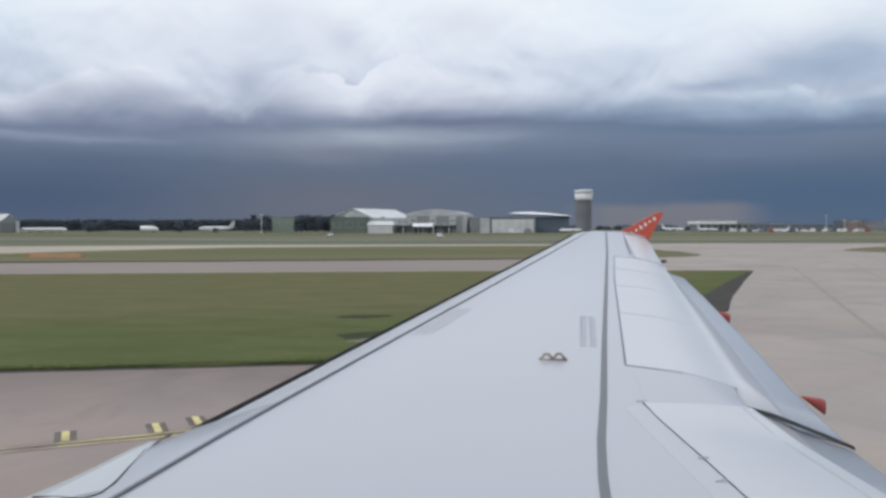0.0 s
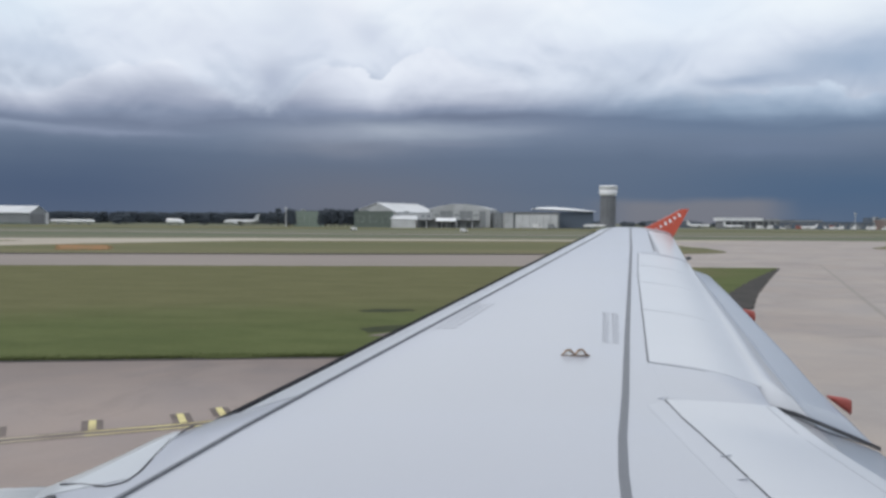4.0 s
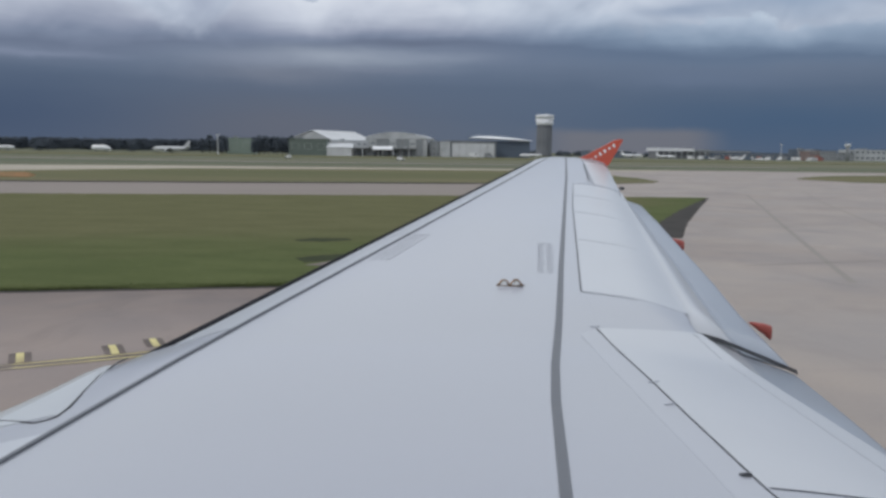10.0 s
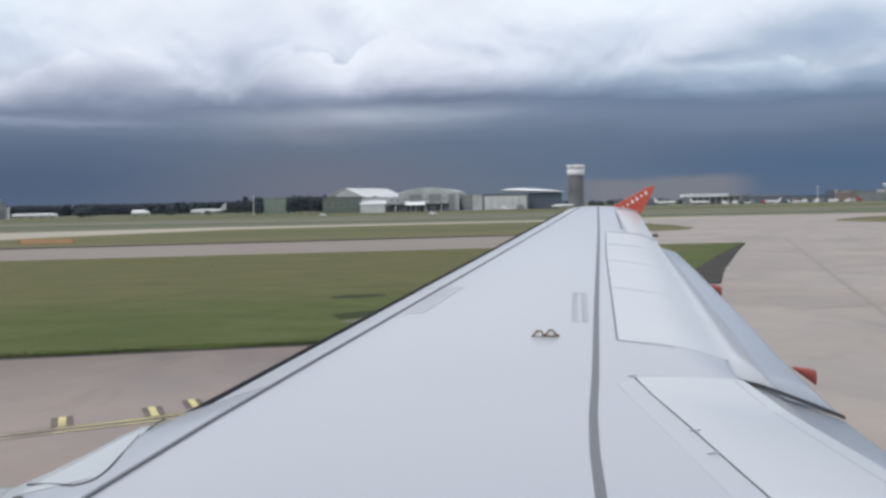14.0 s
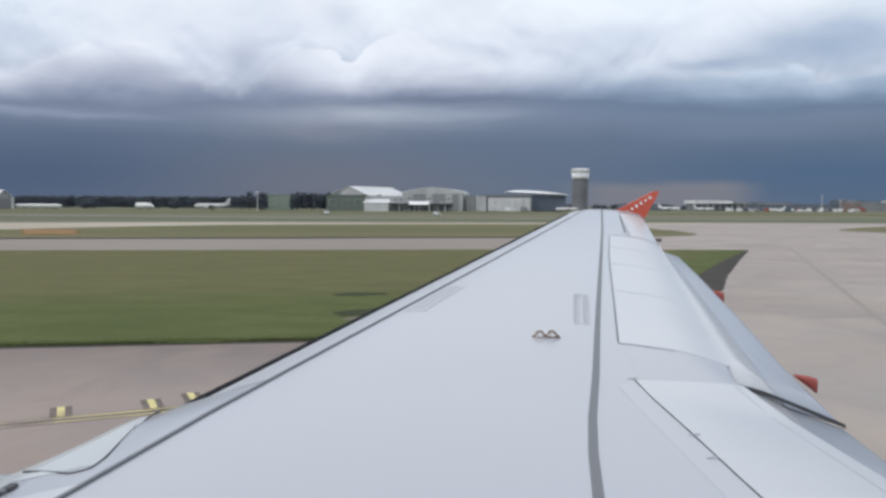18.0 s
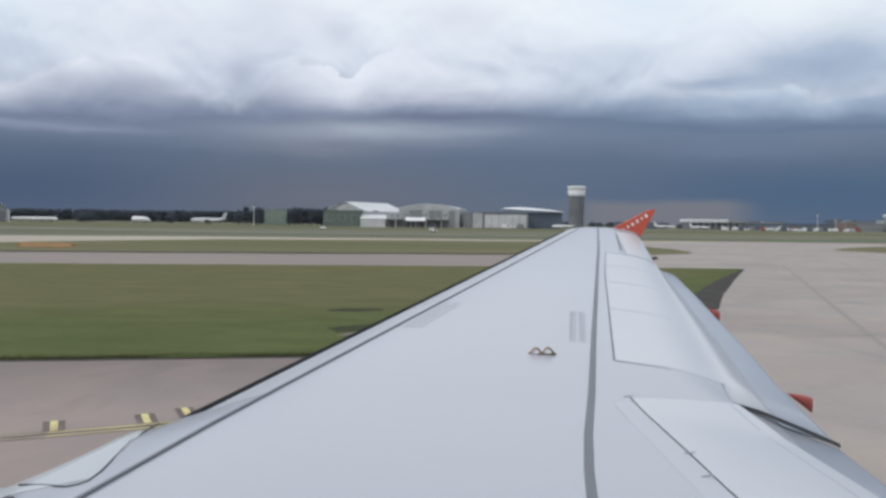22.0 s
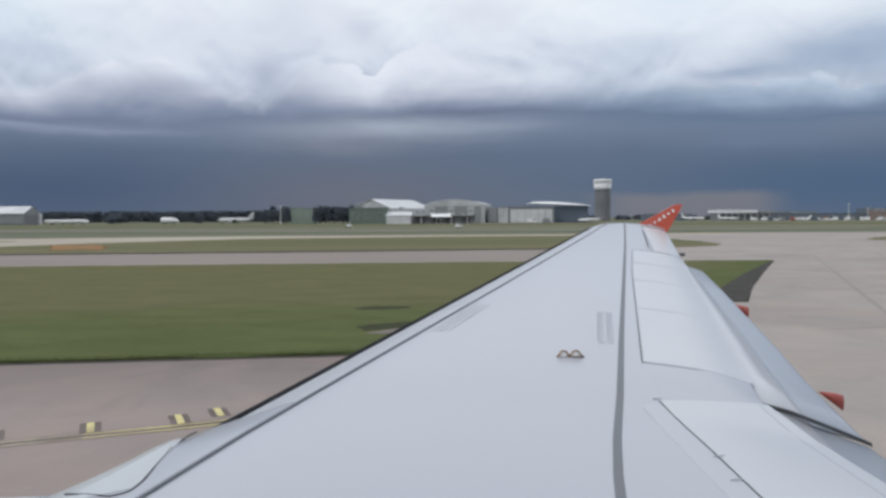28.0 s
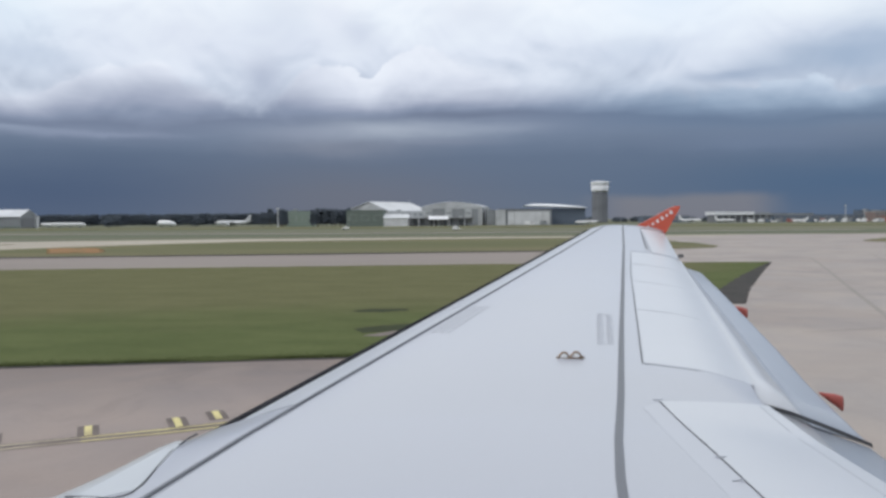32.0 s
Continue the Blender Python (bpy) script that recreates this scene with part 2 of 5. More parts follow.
out = w.add("ShaderNodeOutputWorld")
w.put(out.inputs[0], cover.outputs[0])

sun = new("sun", bpy.data.lights.new("sun", "SUN"))
sun.data.energy, sun.data.angle, sun.data.color = 0.95, radians(14), (1.0, 0.965, 0.91)
sa, se = radians(SUN_AZ), radians(SUN_EL)
sun.matrix_world = look(Vector((math.sin(sa) * math.cos(se), math.cos(sa) * math.cos(se), math.sin(se))) * 100, (0, 0, 0))


# ---------------------------------------------------------------- materials
def material(name, low, high, scale, rough=0.6, metal=0.0, bump=0.0, stain=None, stain_scale=0.3, stain_amount=0.5,
             stretch=(1, 1, 1), spec=0.5, coat=0.0, own=0.0, fine=None, gloss=0.2):
    """Two-scale mottled paint, stone or metal. own: how far each piece differs from its neighbours."""
    m = bpy.data.materials.new(name)
    m.use_nodes = True
    n = Nodes(m.node_tree)
    at = n.stretch(n.add("ShaderNodeTexCoord").outputs["Object"], stretch)
    grain = n.noise(at, scale, 5.0, 0.6)
    col = n.mix(grain, (*low, 1), (*high, 1))
    if fine:
        speck = n.noise(at, fine, 2.0, 0.7)
        col = n.mix(n.math("MULTIPLY", speck, 0.5), col, n.mix(1.0, col, (0.6, 0.6, 0.6, 1), "MULTIPLY"))
    if stain:
        blot = n.noise(at, stain_scale, 3.0, 0.55, 0.6)
        mask = n.math("MULTIPLY", n.math("SUBTRACT", blot, 0.42), 4.0, clamp=True)
        col = n.mix(n.math("MULTIPLY", mask, stain_amount), col, (*stain, 1))
    if own:
        rnd = n.add("ShaderNodeObjectInfo").outputs["Random"]
        col = n.mix(n.math("MULTIPLY", rnd, own), col, n.mix(1.0, col, (0.45, 0.45, 0.45, 1), "MULTIPLY"))
    b = n.add("ShaderNodeBsdfPrincipled")
    n.put(b.inputs["Base Color"], col)
    n.put(b.inputs["Roughness"], n.math("ADD", n.math("MULTIPLY", n.math("SUBTRACT", grain, 0.5), gloss), rough, clamp=True))
    b.inputs["Metallic"].default_value = metal
    b.inputs["Specular IOR Level"].default_value = spec
    b.inputs["Coat Weight"].default_value = coat
    b.inputs["Coat Roughness"].default_value = 0.12
    if bump:
        h = n.add("ShaderNodeBump")
        h.inputs["Strength"].default_value = bump
        h.inputs["Distance"].default_value = 0.02
        n.put(h.inputs["Height"], n.noise(at, (fine or scale * 6), 3.0, 0.6))
        n.put(b.inputs["Normal"], h.outputs[0])
    o = n.add("ShaderNodeOutputMaterial")
    n.put(o.inputs[0], b.outputs[0])
    return m


WING = material("wing_paint", (0.384, 0.406, 0.466), (0.416, 0.436, 0.494), 0.9, rough=0.30, stain=(0.395, 0.412, 0.45), stain_scale=0.5,
                stain_amount=0.4, stretch=(0.5, 1.4, 1), coat=0.35, gloss=0.06)
PALEWING = material("pale_wing_paint", (0.416, 0.438, 0.497), (0.447, 0.467, 0.525), 0.9, rough=0.30, stain=(0.42, 0.437, 0.475), stain_scale=0.5, stain_amount=0.4, stretch=(0.5, 1.4, 1), coat=0.3, gloss=0.06)
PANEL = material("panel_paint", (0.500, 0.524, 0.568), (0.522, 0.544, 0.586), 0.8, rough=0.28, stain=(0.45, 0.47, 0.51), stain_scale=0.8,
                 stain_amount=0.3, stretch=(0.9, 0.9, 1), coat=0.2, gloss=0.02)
# bluer flap grey, darkened further to carry the shade of its tilt
FLAP = material("shaded_flap_grey", (0.305, 0.345, 0.415), (0.345, 0.385, 0.450), 1.3, rough=0.34, stain=(0.28, 0.315, 0.375), stain_scale=1.0,
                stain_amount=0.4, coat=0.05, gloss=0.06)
WALKLINE = material("grey_line_paint", (0.128, 0.138, 0.160), (0.175, 0.187, 0.212), 6.0, rough=0.5, fine=60)
SEAL = material("dark_sealant", (0.045, 0.048, 0.055), (0.08, 0.085, 0.095), 12.0, rough=0.6)
FAINT = material("faint_seam", (0.30, 0.32, 0.36), (0.36, 0.38, 0.42), 8.0, rough=0.5)
STENCIL = material("stencil_grey", (0.352, 0.372, 0.415), (0.388, 0.407, 0.450), 20.0, rough=0.5)
ORANGE = material("orange_paint", (0.54, 0.088, 0.050), (0.62, 0.112, 0.066), 2.0, rough=0.4, coat=0.2)
WHITE = material("white_paint", (0.74, 0.75, 0.76), (0.82, 0.82, 0.82), 1.0, rough=0.4, stain=(0.6, 0.6, 0.6), stain_amount=0.3)
GOLD = material("gold_anodised_metal", (0.22, 0.15, 0.10), (0.31, 0.22, 0.15), 30.0, rough=0.35, metal=0.8)
STEEL = material("polished_steel", (0.62, 0.63, 0.65), (0.75, 0.76, 0.78), 4.0, rough=0.16, metal=1.0)
BRIGHT = material("mirror_metal", (0.90, 0.91, 0.92), (0.95, 0.95, 0.96), 4.0, rough=0.10, metal=1.0)
# slat nose: its dark reflection is put in as matte near-black colour
NOSE = material("dark_reflection_nose", (0.022, 0.023, 0.027), (0.042, 0.044, 0.05), 3.0, rough=0.9, metal=0.0, spec=0.0)
PYLON = material("pylon_paint", (0.50, 0.53, 0.562), (0.56, 0.588, 0.615), 1.0, rough=0.32, coat=0.2, gloss=0.06, stain=(0.36, 0.385, 0.41), stain_amount=0.4)
NACELLE = material("nacelle_paint", (0.43, 0.457, 0.482), (0.485, 0.510, 0.533), 1.0, rough=0.32, coat=0.2, gloss=0.06, stain=(0.36, 0.385, 0.41), stain_amount=0.4)
# shade on the nacelle's inboard side, put in as a darker colour
COWL = material("cowl_shade_grey", (0.22, 0.21, 0.225), (0.27, 0.26, 0.275), 1.0, rough=0.4, gloss=0.06)
RUBBER = material("tyre_rubber", (0.02, 0.02, 0.02), (0.035, 0.035, 0.035), 8.0, rough=0.8)


def concrete_material(name, tone, verge=0.0, blotch=(0.84, 0.85, 0.87)):
    # old pinkish apron concrete: broad cloudy stains, grey and rusty patches, wheel streaks and fine speckle
    m = bpy.data.materials.new(name)
    m.use_nodes = True
    n = Nodes(m.node_tree)
    at = n.add("ShaderNodeTexCoord").outputs["Object"]
    broad = n.noise(at, 0.09, 4.0, 0.6, 0.7)
    patch = n.noise(n.stretch(at, (0.9, 0.6, 1)), 0.42, 5.0, 0.65, 0.9)
    hue = n.noise(n.stretch(at, (1, 1, 1.7)), 0.20, 3.0, 0.6, 0.4)
    wheel = n.noise(n.stretch(at, (0.05, 1.1, 1)), 0.9, 3.0, 0.55)
    speck = n.noise(at, 9.0, 3.0, 0.75)
    col = n.mix(n.math("MULTIPLY", n.math("SUBTRACT", hue, 0.36), 3.2, clamp=True), (0.283, 0.265, 0.265, 1), (0.326, 0.293, 0.277, 1))
    col = n.mix(n.math("MULTIPLY", n.math("SUBTRACT", broad, 0.45), 3.5, clamp=True), col, n.mix(1.0, col, (0.84, 0.83, 0.84, 1), "MULTIPLY"))
    col = n.mix(n.math("MULTIPLY", n.math("SUBTRACT", patch, 0.505), 3.0, clamp=True), col, n.mix(1.0, col, (*blotch, 1), "MULTIPLY"))
    col = n.mix(n.math("MULTIPLY", n.math("SUBTRACT", wheel, 0.57), 3.0, clamp=True), col, n.mix(1.0, col, (0.95, 0.95, 0.96, 1), "MULTIPLY"))
    col = n.mix(n.math("MULTIPLY", speck, 0.35), col, n.mix(1.0, col, (0.6, 0.6, 0.6, 1), "MULTIPLY"))
    col = n.mix(1.0, col, (*tone, 1), "MULTIPLY")
    if verge:  # paler scoured patches
        pale = n.noise(n.stretch(at, (0.9, 0.5, 1)), 0.26, 4.0, 0.6, 0.8)
        col = n.mix(n.math("MULTIPLY", n.math("SUBTRACT", pale, 0.50), 4.0, clamp=True), col, n.mix(1.0, col, (1.17, 1.15, 1.12, 1), "MULTIPLY"))
        # grey weathering and washed-out soil along the grass
        xyz = n.add("ShaderNodeSeparateXYZ")
        n.put(xyz.inputs[0], at)
        off = n.math("SUBTRACT", n.math("ADD", n.math("MULTIPLY", xyz.outputs[0], 0.1505), 26.3), xyz.outputs[1])
        near = n.math("SUBTRACT", 1.0, n.math("DIVIDE", n.math("ADD", off, n.math("MULTIPLY", n.math("SUBTRACT", broad, 0.5), 7.0)), 7.0), clamp=True)
        col = n.mix(n.math("MULTIPLY", near, verge), col, n.mix(1.0, col, (0.63, 0.615, 0.605, 1), "MULTIPLY"))
    b = n.add("ShaderNodeBsdfPrincipled")
    n.put(b.inputs["Base Color"], col)
    b.inputs["Roughness"].default_value = 0.88
    b.inputs["Specular IOR Level"].default_value = 0.12
    h = n.add("ShaderNodeBump")
    h.inputs["Strength"].default_value = 0.2
    h.inputs["Distance"].default_value = 0.01
    n.put(h.inputs["Height"], speck)
    n.put(b.inputs["Normal"], h.outputs[0])
    o = n.add("ShaderNodeOutputMaterial")
    n.put(o.inputs[0], b.outputs[0])
    return m


CONCRETE = concrete_material("airfield_concrete", (1.23, 1.205, 1.155))
OLDCONCRETE = concrete_material("worn_taxiway_concrete", (1.04, 0.972, 0.935), 0.75, (0.74, 0.75, 0.78))
TAXIWAY = material("taxiway_concrete", (0.258, 0.226, 0.207), (0.335, 0.298, 0.270), 0.10, rough=0.9, stain=(0.235, 0.205, 0.193),
                   stain_scale=0.04, stain_amount=0.6, bump=0.2, fine=5, spec=0.1, stretch=(0.4, 1, 1))
RUNWAY = material("pale_runway_concrete", (0.41, 0.375, 0.305), (0.48, 0.44, 0.365), 0.06, rough=0.9, stain=(0.32, 0.28, 0.25),
                  stain_scale=0.02, stain_amount=0.5, fine=3, spec=0.1, stretch=(0.4, 1, 1))
ASPHALT = material("dark_shoulder_asphalt", (0.032, 0.034, 0.034), (0.112, 0.104, 0.098), 0.7, rough=0.95, bump=0.4, fine=14, spec=0.05)
SOIL = material("dark_bare_soil", (0.036, 0.044, 0.026), (0.070, 0.080, 0.046), 1.5, rough=0.95, fine=12, spec=0.05)
CRACKSEAL = material("bitumen_seal", (0.255, 0.240, 0.222), (0.315, 0.288, 0.265), 0.8, rough=0.9, spec=0.1)


def turf_material():
    """Mown grass: lush along the taxiway's edge, drier and browner inside, with blotches and mowing streaks."""
    m = bpy.data.materials.new("mown_turf")
    m.use_nodes = True
    n = Nodes(m.node_tree)
    at = n.add("ShaderNodeTexCoord").outputs["Object"]
    xyz = n.add("ShaderNodeSeparateXYZ")
    n.put(xyz.inputs[0], at)
    inside = n.math("SUBTRACT", n.math("SUBTRACT", xyz.outputs[1], n.math("MULTIPLY", xyz.outputs[0], 0.15)), n.math("MULTIPLY", n.math("MAXIMUM", n.math("SUBTRACT", xyz.outputs[0], 4.0), 0.0), 1.6))
    broad = n.noise(n.stretch(at, (0.6, 0.9, 1)), 0.07, 4.0, 0.6, 0.3)
    mottle = n.noise(n.stretch(at, (0.45, 0.9, 1)), 0.5, 5.0, 0.65)
    mow = n.noise(n.stretch(at, (0.06, 0.9, 1)), 0.5, 3.0, 0.6)
    blade = n.noise(n.stretch(at, (1, 0.45, 1)), 9.0, 3.0, 0.8)
    spread = n.math("MULTIPLY", n.math("SUBTRACT", mottle, 0.20), 1.7, clamp=True)
    lush = n.mix(spread, (0.086, 0.106, 0.042, 1), (0.140, 0.160, 0.070, 1))
    dry = n.mix(spread, (0.128, 0.126, 0.064, 1), (0.182, 0.170, 0.092, 1))
    brown = n.math("MULTIPLY", n.math("SUBTRACT", n.math("ADD", n.math("MULTIPLY", n.math("SUBTRACT", inside, 31.0), 0.060, clamp=True), n.math("MULTIPLY", broad, 1.6)), 0.95), 1.5, clamp=True)
    col = n.mix(n.math("MULTIPLY", brown, 0.85), lush, dry)
    col = n.mix(n.math("MULTIPLY", n.math("SUBTRACT", mow, 0.60), 4.0, clamp=True), col, n.mix(1.0, col, (0.90, 0.92, 0.88, 1), "MULTIPLY"))
    col = n.mix(n.math("MULTIPLY", blade, 0.8), col, n.mix(1.0, col, (0.55, 0.58, 0.5, 1), "MULTIPLY"))
    b = n.add("ShaderNodeBsdfPrincipled")
    n.put(b.inputs["Base Color"], col)
    b.inputs["Roughness"].default_value = 0.95
    b.inputs["Specular IOR Level"].default_value = 0.05
    h = n.add("ShaderNodeBump")
    h.inputs["Strength"].default_value = 0.5
    h.inputs["Distance"].default_value = 0.03
    n.put(h.inputs["Height"], n.noise(at, 14.0, 4.0, 0.7))
    n.put(b.inputs["Normal"], h.outputs[0])
    o = n.add("ShaderNodeOutputMaterial")
    n.put(o.inputs[0], b.outputs[0])
    return m


TURF = turf_material()
DRYTURF = material("dry_island_turf", (0.112, 0.122, 0.062), (0.172, 0.168, 0.098), 0.09, rough=0.95, stain=(0.185, 0.165, 0.10), stain_scale=0.03, stain_amount=0.7, stretch=(0.3, 1.3, 1), fine=1.5, spec=0.05)
# paler and greyer than near turf: distance haze is in the colour
FIELD = material("far_grass", (0.118, 0.135, 0.094), (0.165, 0.178, 0.126), 0.02, rough=0.95, stain=(0.20, 0.185, 0.13), stain_scale=0.011,
                 stain_amount=0.7, stretch=(0.12, 2.0, 1), fine=0.6, spec=0.05)
YELLOW = material("yellow_marking", (0.57, 0.505, 0.24), (0.68, 0.615, 0.32), 3.0, rough=0.8, stain=(0.36, 0.30, 0.19), stain_scale=0.9, stain_amount=0.75, spec=0.1)
BLACKMARK = material("black_marking", (0.115, 0.098, 0.09), (0.18, 0.155, 0.145), 3.0, rough=0.9, spec=0.1, stain=(0.24, 0.205, 0.19), stain_scale=0.8, stain_amount=0.6)
ORANGEMESH = material("faded_orange_mesh", (0.27, 0.155, 0.078), (0.33, 0.18, 0.095), 0.8, rough=0.9, stain=(0.15, 0.135, 0.07), stain_scale=0.4, stain_amount=0.8, spec=0.05)
# distance haze is mixed into the leaf colour as a bluish grey
LEAF = material("hazed_foliage", (0.072, 0.085, 0.106), (0.096, 0.113, 0.130), 0.25, rough=0.95, spec=0.05)
BARK = material("bark", (0.05, 0.04, 0.03), (0.08, 0.065, 0.05), 2.0, rough=0.9)
PALEROOF = material("pale_roof_sheet", (0.56, 0.58, 0.6), (0.64, 0.655, 0.67), 0.2, rough=0.6, stain=(0.44, 0.455, 0.465), stain_scale=0.08)
GREYWALL = material("grey_cladding", (0.224, 0.241, 0.252), (0.291, 0.308, 0.319), 0.2, rough=0.7, stain=(0.190, 0.202, 0.213), stain_scale=0.1)
PALEWALL = material("pale_cladding", (0.43, 0.45, 0.46), (0.5, 0.515, 0.525), 0.2, rough=0.7, stain=(0.255, 0.265, 0.27), stain_scale=0.1)
WHITEWALL = material("white_wall", (0.56, 0.575, 0.59), (0.64, 0.655, 0.665), 0.3, rough=0.7, stain=(0.38, 0.39, 0.395), stain_scale=0.12)
TOWERWHITE = material("white_drum_paint", (0.72, 0.735, 0.76), (0.79, 0.8, 0.82), 0.3, rough=0.6, stain=(0.54, 0.55, 0.555), stain_scale=0.2)
# fence orange made darker: the tail's shade is in the colour
FAIRRED = material("shaded_fairing_red", (0.33, 0.070, 0.060), (0.39, 0.092, 0.075), 3.0, rough=0.5)
# both green claddings are lightened to carry the distance haze
GREENWALL = material("green_cladding", (0.128, 0.162, 0.145), (0.160, 0.195, 0.172), 0.2, rough=0.7, stain=(0.115, 0.142, 0.130), stain_scale=0.1)
PALEGREEN = material("pale_green_cladding", (0.205, 0.262, 0.222), (0.255, 0.312, 0.268), 0.2, rough=0.7)
BLUEWALL = material("slate_blue_cladding", (0.086, 0.114, 0.154), (0.12, 0.148, 0.192), 0.2, rough=0.6)
# dark grey for shaded openings, raised a little for distance haze
DARKWALL = material("dark_opening", (0.175, 0.180, 0.192), (0.205, 0.212, 0.225), 0.5, rough=0.7)
TOWERWALL = material("tower_concrete", (0.142, 0.152, 0.168), (0.185, 0.195, 0.212), 0.15, rough=0.8, stain=(0.112, 0.118, 0.130), stain_scale=0.12)
BRICKRED = material("red_brown_cladding", (0.20, 0.155, 0.145), (0.24, 0.18, 0.165), 0.4, rough=0.8)
GLASS = material("dark_glass", (0.13, 0.14, 0.155), (0.16, 0.17, 0.185), 0.5, rough=0.2, spec=0.5)
CABGLASS = material("pale_cab_glass", (0.62, 0.64, 0.66), (0.68, 0.7, 0.72), 0.5, rough=0.3)
VANRED = material("red_van_paint", (0.28, 0.09, 0.08), (0.32, 0.11, 0.09), 1.0, rough=0.4)


# ---------------------------------------------------------------- mesh tools
def part(name, bm, mat, parent=None, label="", smooth=False):
    me = bpy.data.meshes.new(name)
    bmesh.ops.recalc_face_normals(bm, faces=bm.faces[:])
    if smooth:
        for fc in bm.faces:
            fc.smooth = True
    bm.to_mesh(me)
    bm.free()
    me.materials.append(mat)
    ob = new(name, me)
    if parent is not None:
        ob.parent = parent
    if label:
        ob["label"] = label
    return ob


def thing(name, label, category, at=(0, 0, 0), turn=0.0, group="", kind=""):
    ob = new(name)
    ob.matrix_basis = pose(*at, 0, 0, turn)
    return tagged(ob, label, category, group, kind)


def box(bm, x0, y0, z0, x1, y1, z1, bevel=0.0):
    vs = [bm.verts.new(p) for p in ((x0, y0, z0), (x1, y0, z0), (x1, y1, z0), (x0, y1, z0), (x0, y0, z1), (x1, y0, z1), (x1, y1, z1), (x0, y1, z1))]
    fs = [bm.faces.new([vs[i] for i in q]) for q in ((3, 2, 1, 0), (4, 5, 6, 7), (0, 1, 5, 4), (1, 2, 6, 5), (2, 3, 7, 6), (3, 0, 4, 7))]
    if bevel:
        es = list({e for f in fs for e in f.edges})
        bmesh.ops.bevel(bm, geom=es, offset=bevel, segments=2, affect="EDGES")
    return bm


def boxed(*a, bevel=0.0):
    return box(bmesh.new(), *a, bevel=bevel)


def loft(rings, closed=True, caps=True, bm=None):
    """A skin over rings of points; each ring has as many points as the first."""
    bm = bm or bmesh.new()
    rows = [[bm.verts.new(p) for p in r] for r in rings]
    n = len(rows[0])
    for r, q in zip(rows, rows[1:]):
        for i in range(n if closed else n - 1):
            j = (i + 1) % n
            bm.faces.new((r[i], r[j], q[j], q[i]))
    if caps and closed:
        bm.faces.new(rows[0][::-1])
        bm.faces.new(rows[-1])
    return bm


def ring(cx, cy, cz, rx, rz, n=20, axis="x"):
    """An upright ellipse of points across the given axis."""
    pts = []
    for i in range(n):
        c, s = math.cos(2 * math.pi * i / n) * rx, math.sin(2 * math.pi * i / n) * rz
        pts.append((cx, cy + c, cz + s) if axis == "x" else (cx + c, cy, cz + s) if axis == "y" else (cx + c, cy + s, cz))
    return pts


def prism(outline, z0, z1, bm=None):
    bm = bm or bmesh.new()
    lo = [bm.verts.new((x, y, z0)) for x, y in outline]
    hi = [bm.verts.new((x, y, z1)) for x, y in outline]
    bm.faces.new(lo[::-1])
    bm.faces.new(hi)
    for i in range(len(lo)):
        j = (i + 1) % len(lo)
        bm.faces.new((lo[i], lo[j], hi[j], hi[i]))
    return bm


def ribbon(points, width, z):
    """A flat strip on the ground along a line of points."""
    bm = bmesh.new()
    pairs = []
    for i, (x, y) in enumerate(points):
        x0, y0 = points[max(i - 1, 0)]
        x1, y1 = points[min(i + 1, len(points) - 1)]
        d = Vector((x1 - x0, y1 - y0)).normalized() * width / 2
        pairs.append((bm.verts.new((x - d.y, y + d.x, z)), bm.verts.new((x + d.y, y - d.x, z))))
    for (a, b), (c, d) in zip(pairs, pairs[1:]):
        bm.faces.new((a, b, d, c))
    return bm


def smooth_line(points, steps=6):
    """A rounded line through the points."""
    p = [points[0], *points, points[-1]]
    line = []
    for a, b, c, d in zip(p, p[1:], p[2:], p[3:]):
        for k in range(steps):
            t = k / steps
            line.append(tuple(0.5 * (2 * b[i] + (c[i] - a[i]) * t + (2 * a[i] - 5 * b[i] + 4 * c[i] - d[i]) * t * t
                                     + (3 * b[i] - a[i] - 3 * c[i] + d[i]) * t ** 3) for i in range(len(b))))
    return [*line, points[-1]]


def ragged(points, size, step, seed):
    """The outline with small irregular bays, for turf edges."""
    rng = random.Random(seed)
    res = []
    for i, (x0, y0) in enumerate(points):
        x1, y1 = points[(i + 1) % len(points)]
        d = math.hypot(x1 - x0, y1 - y0)
        k = max(1, min(160, int(d / step)))
        for j in range(k):
            t = j / k
            o = rng.uniform(-size, size) if j else 0
            res.append((x0 + (x1 - x0) * t - (y1 - y0) / d * o, y0 + (y1 - y0) * t + (x1 - x0) / d * o))
    return res


# ---------------------------------------------------------------- ground
ground = part("ground", prism([(-4500, -4500), (4500, -4500), (4500, 4500), (-4500, 4500)], -1.0, -0.06), FIELD)
tagged(ground, "flat airfield grassland reaching the horizon", "ground", kind="structure")

worn = part("taxiway", prism([(-260, -200), (-1, -200), (1, 20), (1, 40), (-260, 40)], -0.3, 0.0), OLDCONCRETE)
tagged(worn, "stained pinkish concrete taxiway beneath the parked wing", "taxiway", kind="structure")
apron = part("apron", prism([(-1, -200), (400, -200), (400, 212), (110, 214), (76, 213), (50, 207), (28, 201), (-52, 194), (-96, 180), (-260, 150), (-260, 40), (1, 40), (1, 20)], -0.3, 0.0), CONCRETE)
tagged(apron, "weathered pinkish-grey concrete apron and taxiways", "pavement", kind="structure")

